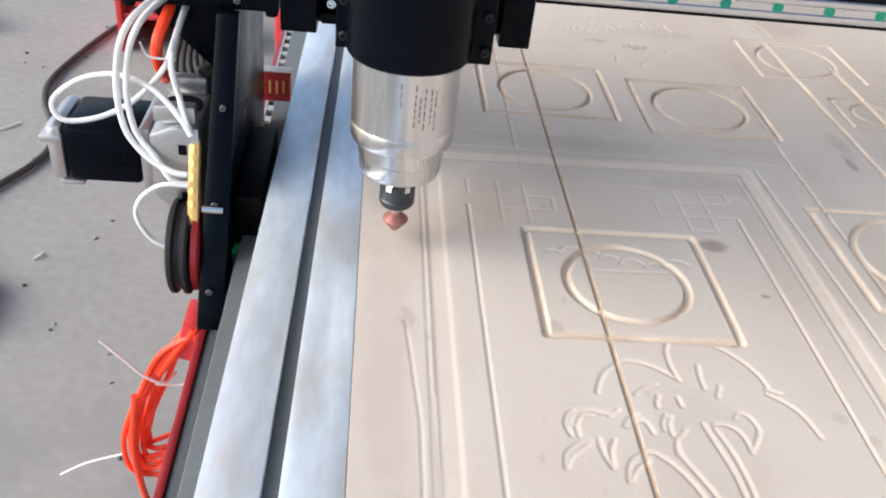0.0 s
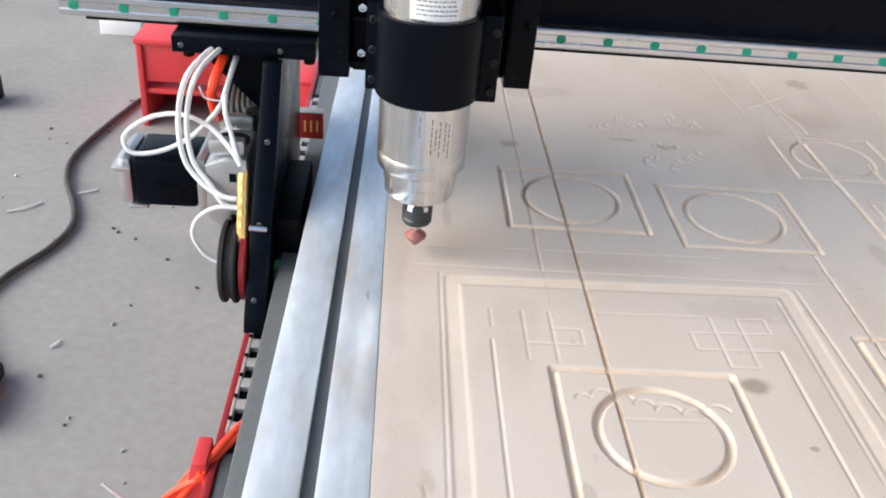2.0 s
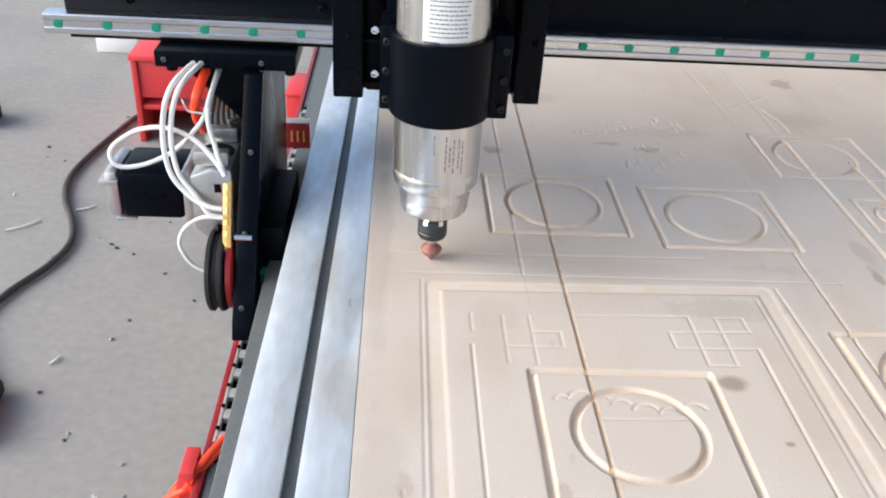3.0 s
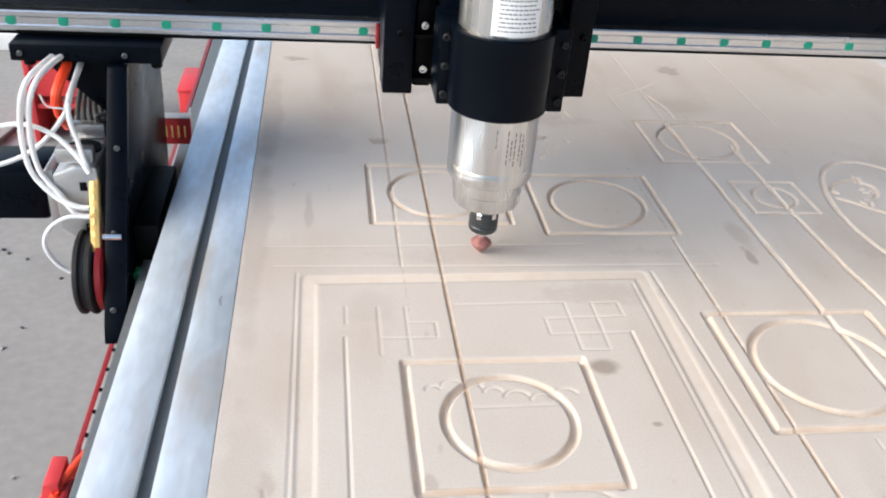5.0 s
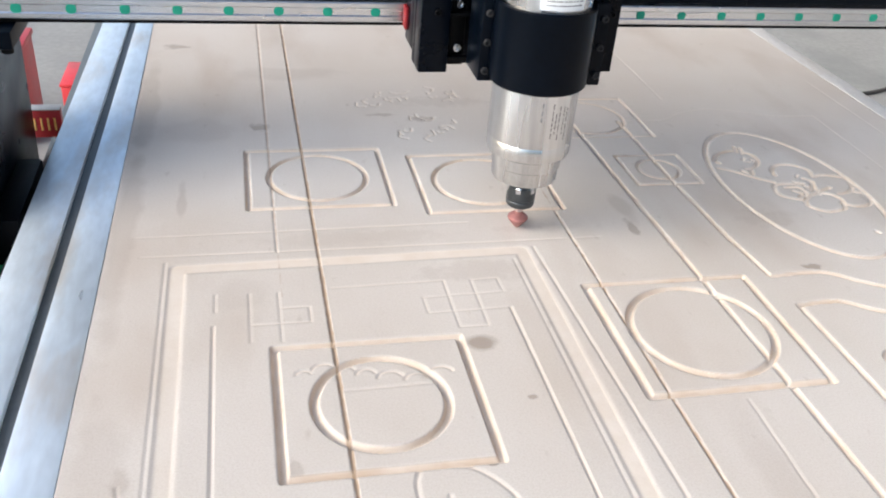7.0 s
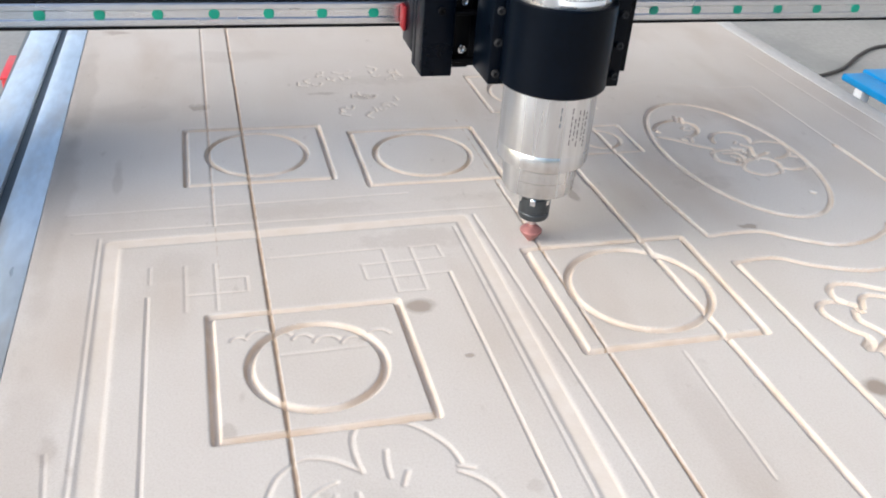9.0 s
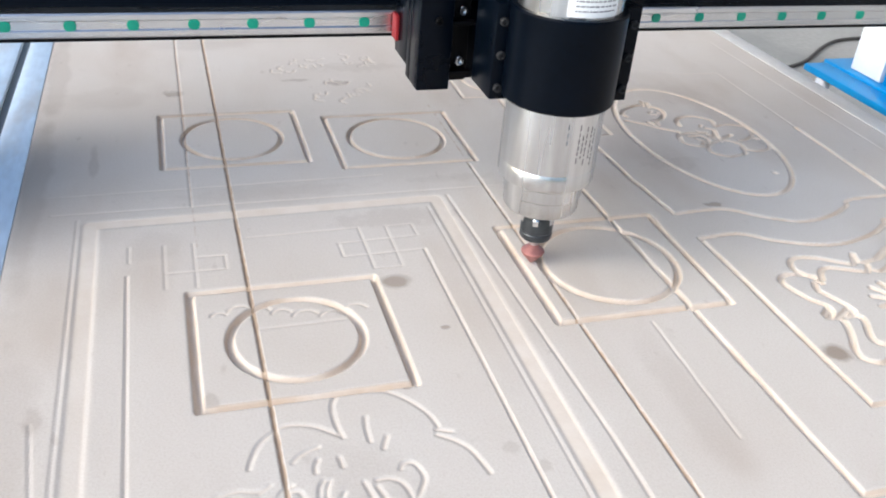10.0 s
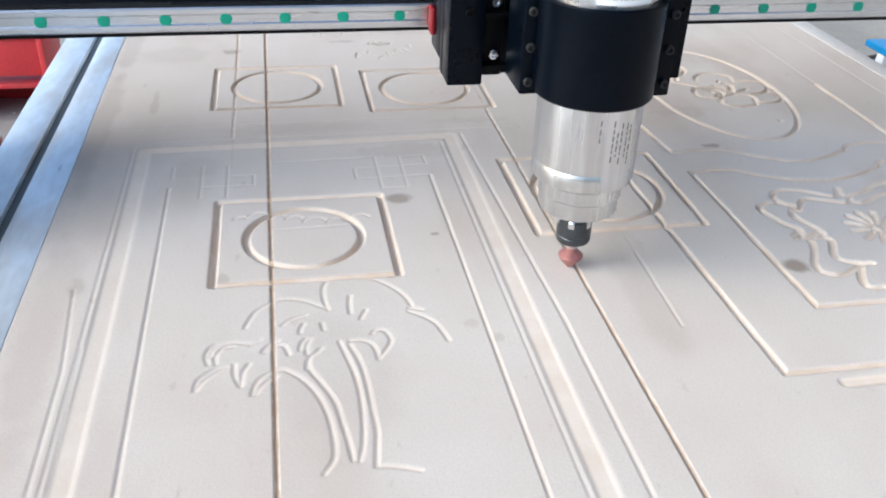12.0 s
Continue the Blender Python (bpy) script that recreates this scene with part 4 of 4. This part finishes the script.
def red_stand():
    s = thing("red_stand", "red painted sheet steel stand, open at the front", "stand")
    part("side_plate", box(-1.055, -1.035, 2.19, 2.44, 0, 0.299, 0.003), RED, s)
    part("side_plate", box(-0.735, -0.715, 2.19, 2.44, 0, 0.299, 0.003), RED, s)
    part("top", box(-1.06, -0.710, 2.185, 2.45, 0.2995, 0.32, 0.004), RED, s)
    part("front_panel", box(-1.0348, -0.7352, 2.20, 2.215, 0.165, 0.299, 0.003), RED, s)
    part("shelf", box(-1.0348, -0.7352, 2.20, 2.44, 0.120, 0.138, 0.003), RED, s)
    part("back_panel", box(-1.0348, -0.7352, 2.42, 2.439, 0.0, 0.118, 0.003), DARK_RED, s)
    return s


red_stand()
box_1 = thing("cable_box", "red painted steel cable box bolted to the side beam", "box")
part("body", box(-0.406, -0.3565, 1.232, 1.37, 0.43, 0.586, 0.004), RED, box_1)
part("lid", box(-0.408, -0.357, 1.230, 1.372, 0.5865, 0.593, 0.002), RED, box_1)


def blue_machine():
    b = thing("blue_machine", "bright blue machine frame with a white panel and black motor", "machine")
    part("side_rail", box(1.61, 1.68, 0.20, 1.105, 0.578, 0.596, 0.004), BLUE, b)
    part("side_rail", box(1.683, 1.80, 0.20, 1.12, 0.568, 0.600, 0.004), BLUE, b)
    part("column", box(1.712, 1.90, 0.70, 0.931, 0.6005, 1.30, 0.004), BLUE, b)
    part("panel", box(1.705, 1.73, 0.9345, 1.043, 0.601, 1.25, 0.003), WHITE, b, "white sheet steel panel")
    for y in (0.25, 0.58):
        part("leg", box(1.70, 1.79, y, y + 0.1, 0.0, 0.5675, 0.004), BLUE, b)
    part("end_clip", box(1.612, 1.640, 1.02, 1.05, 0.545, 0.5775, 0.003), WHITE, b, "white plastic clip")
    motor = part("motor", lathe([(0.040, 0.0), (0.058, 0.006), (0.070, 0.028), (0.070, 0.15), (0.062, 0.165), (0.030, 0.17)], "x", (1.510, 0.637, 0.6725), 36), BLACK, b, "black round motor")
    return b


blue_machine()


def floor_things():
    cable = link_mesh("floor_cable", tube([(-1.02, 2.60, 0.012), (-1.10, 2.42, 0.012), (-1.135, 2.30, 0.012), (-1.185, 2.05, 0.012), (-1.20, 1.88, 0.012), (-1.17, 1.74, 0.012), (-1.105, 1.60, 0.012), (-1.072, 1.48, 0.012),
                                           (-1.09, 1.36, 0.012), (-1.15, 1.22, 0.012), (-1.168, 1.10, 0.012), (-1.12, 0.97, 0.012), (-1.055, 0.87, 0.012), (-1.02, 0.79, 0.012)], 0.0098), CABLE)
    tagged(cable, "thick dark rubber cable snaking over the concrete floor", "cable")
    right = link_mesh("floor_cable", tube([(2.55, 2.52, 0.009), (2.69, 2.544, 0.009), (2.80, 2.573, 0.009), (2.936, 2.637, 0.009), (3.05, 2.723, 0.009), (3.163, 2.812, 0.009), (3.295, 2.897, 0.009), (3.42, 2.94, 0.009), (3.65, 2.95, 0.009), (4.1, 2.9, 0.009)], 0.009), CABLE)
    tagged(right, "dark rubber cable lying in a bend on the floor", "cable")
    tool = thing("amber_tool", "amber and dark plastic tool lying on the floor", "tool")
    part("shell", box(-1.13, -1.0, 0.655, 0.80, 0.0, 0.06, 0.012), YELLOW, tool)
    part("grip", box(-1.12, -1.01, 0.79, 0.85, 0.005, 0.045, 0.01), RUBBER, tool, "black rubber grip")
    part("badge", box(-1.03, -1.008, 0.665, 0.70, 0.0602, 0.0625, 0.001), GREEN, tool, "green badge")
    dark = thing("dark_crate", "dark steel block standing on the floor", "block")
    part("body", box(-1.95, -1.60, 2.24, 2.37, 0.0, 0.085, 0.006), BLACK_DULL, dark)
    part("lid", box(-1.94, -1.61, 2.25, 2.36, 0.0855, 0.10, 0.004), GREY_STEEL, dark)
    block = thing("white_block", "white foam block lying on the floor", "block")
    part("body", box(-1.47, -1.29, 3.08, 3.22, 0.0, 0.075, 0.006), WHITE, block)
    rng = random.Random(11)
    # swarf and rubble, told apart on the bare concrete
    for k in range(46):
        x, y = rng.uniform(-1.35, -0.45), rng.uniform(0.3, 2.4)
        r = rng.uniform(0.003, 0.008)
        bm = bmesh.new()
        bmesh.ops.create_icosphere(bm, subdivisions=1, radius=r)
        for v in bm.verts:
            v.co *= rng.uniform(0.6, 1.2)
            v.co.z = v.co.z * 0.5
        low = min(v.co.z for v in bm.verts)
        bmesh.ops.translate(bm, verts=bm.verts, vec=(x, y, -low))
        tagged(link_mesh("floor_crumb", bm, rng.choice((CABLE, GREY_STEEL, CABLE, LABEL_GREY)), smooth=False), "small dark crumb of rubble on the concrete", "debris", "crumbs on the floor")
    for k, (x, y, w, n) in enumerate(((-1.28, 1.55, 0.5, 0.10), (-1.12, 1.68, 0.35, 0.06), (-0.95, 0.95, 0.9, 0.03))):
        bm = tube([(x, y, 0.004), (x + n * 0.5 * math.cos(w), y + n * 0.5 * math.sin(w), 0.006), (x + n * math.cos(w + 0.2), y + n * math.sin(w + 0.2), 0.004)], 0.003, 4, 6)
        tagged(link_mesh("plastic_offcut", bm, WHITE_TUBE), "pale offcut of plastic hose on the floor", "debris", "hose offcuts on the floor")


floor_things()


def motions():
    """The gantry goes back, the carriage goes right, then the gantry comes forward, all at about a tenth of a metre a second."""
    def key(ob, rows):
        walk(ob, [(t, pose(*row)) for t, *row in rows])

    side = [(0.0, -0.143), (1.5, -0.142), (2.4, -0.142), (2.6, -0.131), (4.5, 0.0589), (6.0, 0.2112), (7.0, 0.3108), (7.45, 0.356), (7.65, 0.367), (9.0, 0.367), (12.0, 0.367)]
    fore = [(0.0, -0.034), (0.5, 0.0185), (1.0, 0.079), (1.5, 0.1455), (1.9, 0.193), (2.0, 0.2045), (2.15, 0.2117), (4.5, 0.2117), (7.2, 0.213), (7.7, 0.213), (7.95, 0.199), (9.0, 0.0951), (10.0, -0.0016), (11.0, -0.0935), (12.0, -0.1850)]
    lift = [(0.0, 0.0115), (2.2, 0.0115), (2.42, 0.0), (12.0, 0.0)]  # the tool plunges before the cut to the right

    def at(rows, t):
        return float(np.interp(t, [r[0] for r in rows], [r[1] for r in rows]))

    times = sorted({r[0] for r in side + fore + lift})
    key(gantry, [(t, 0, y, 0) for t, y in fore])
    key(carriage, [(t, at(side, t), at(fore, t), at(lift, t)) for t in times])
    key(spindle, [(t, at(side, t), at(fore, t), at(lift, t)) for t in times])


motions()
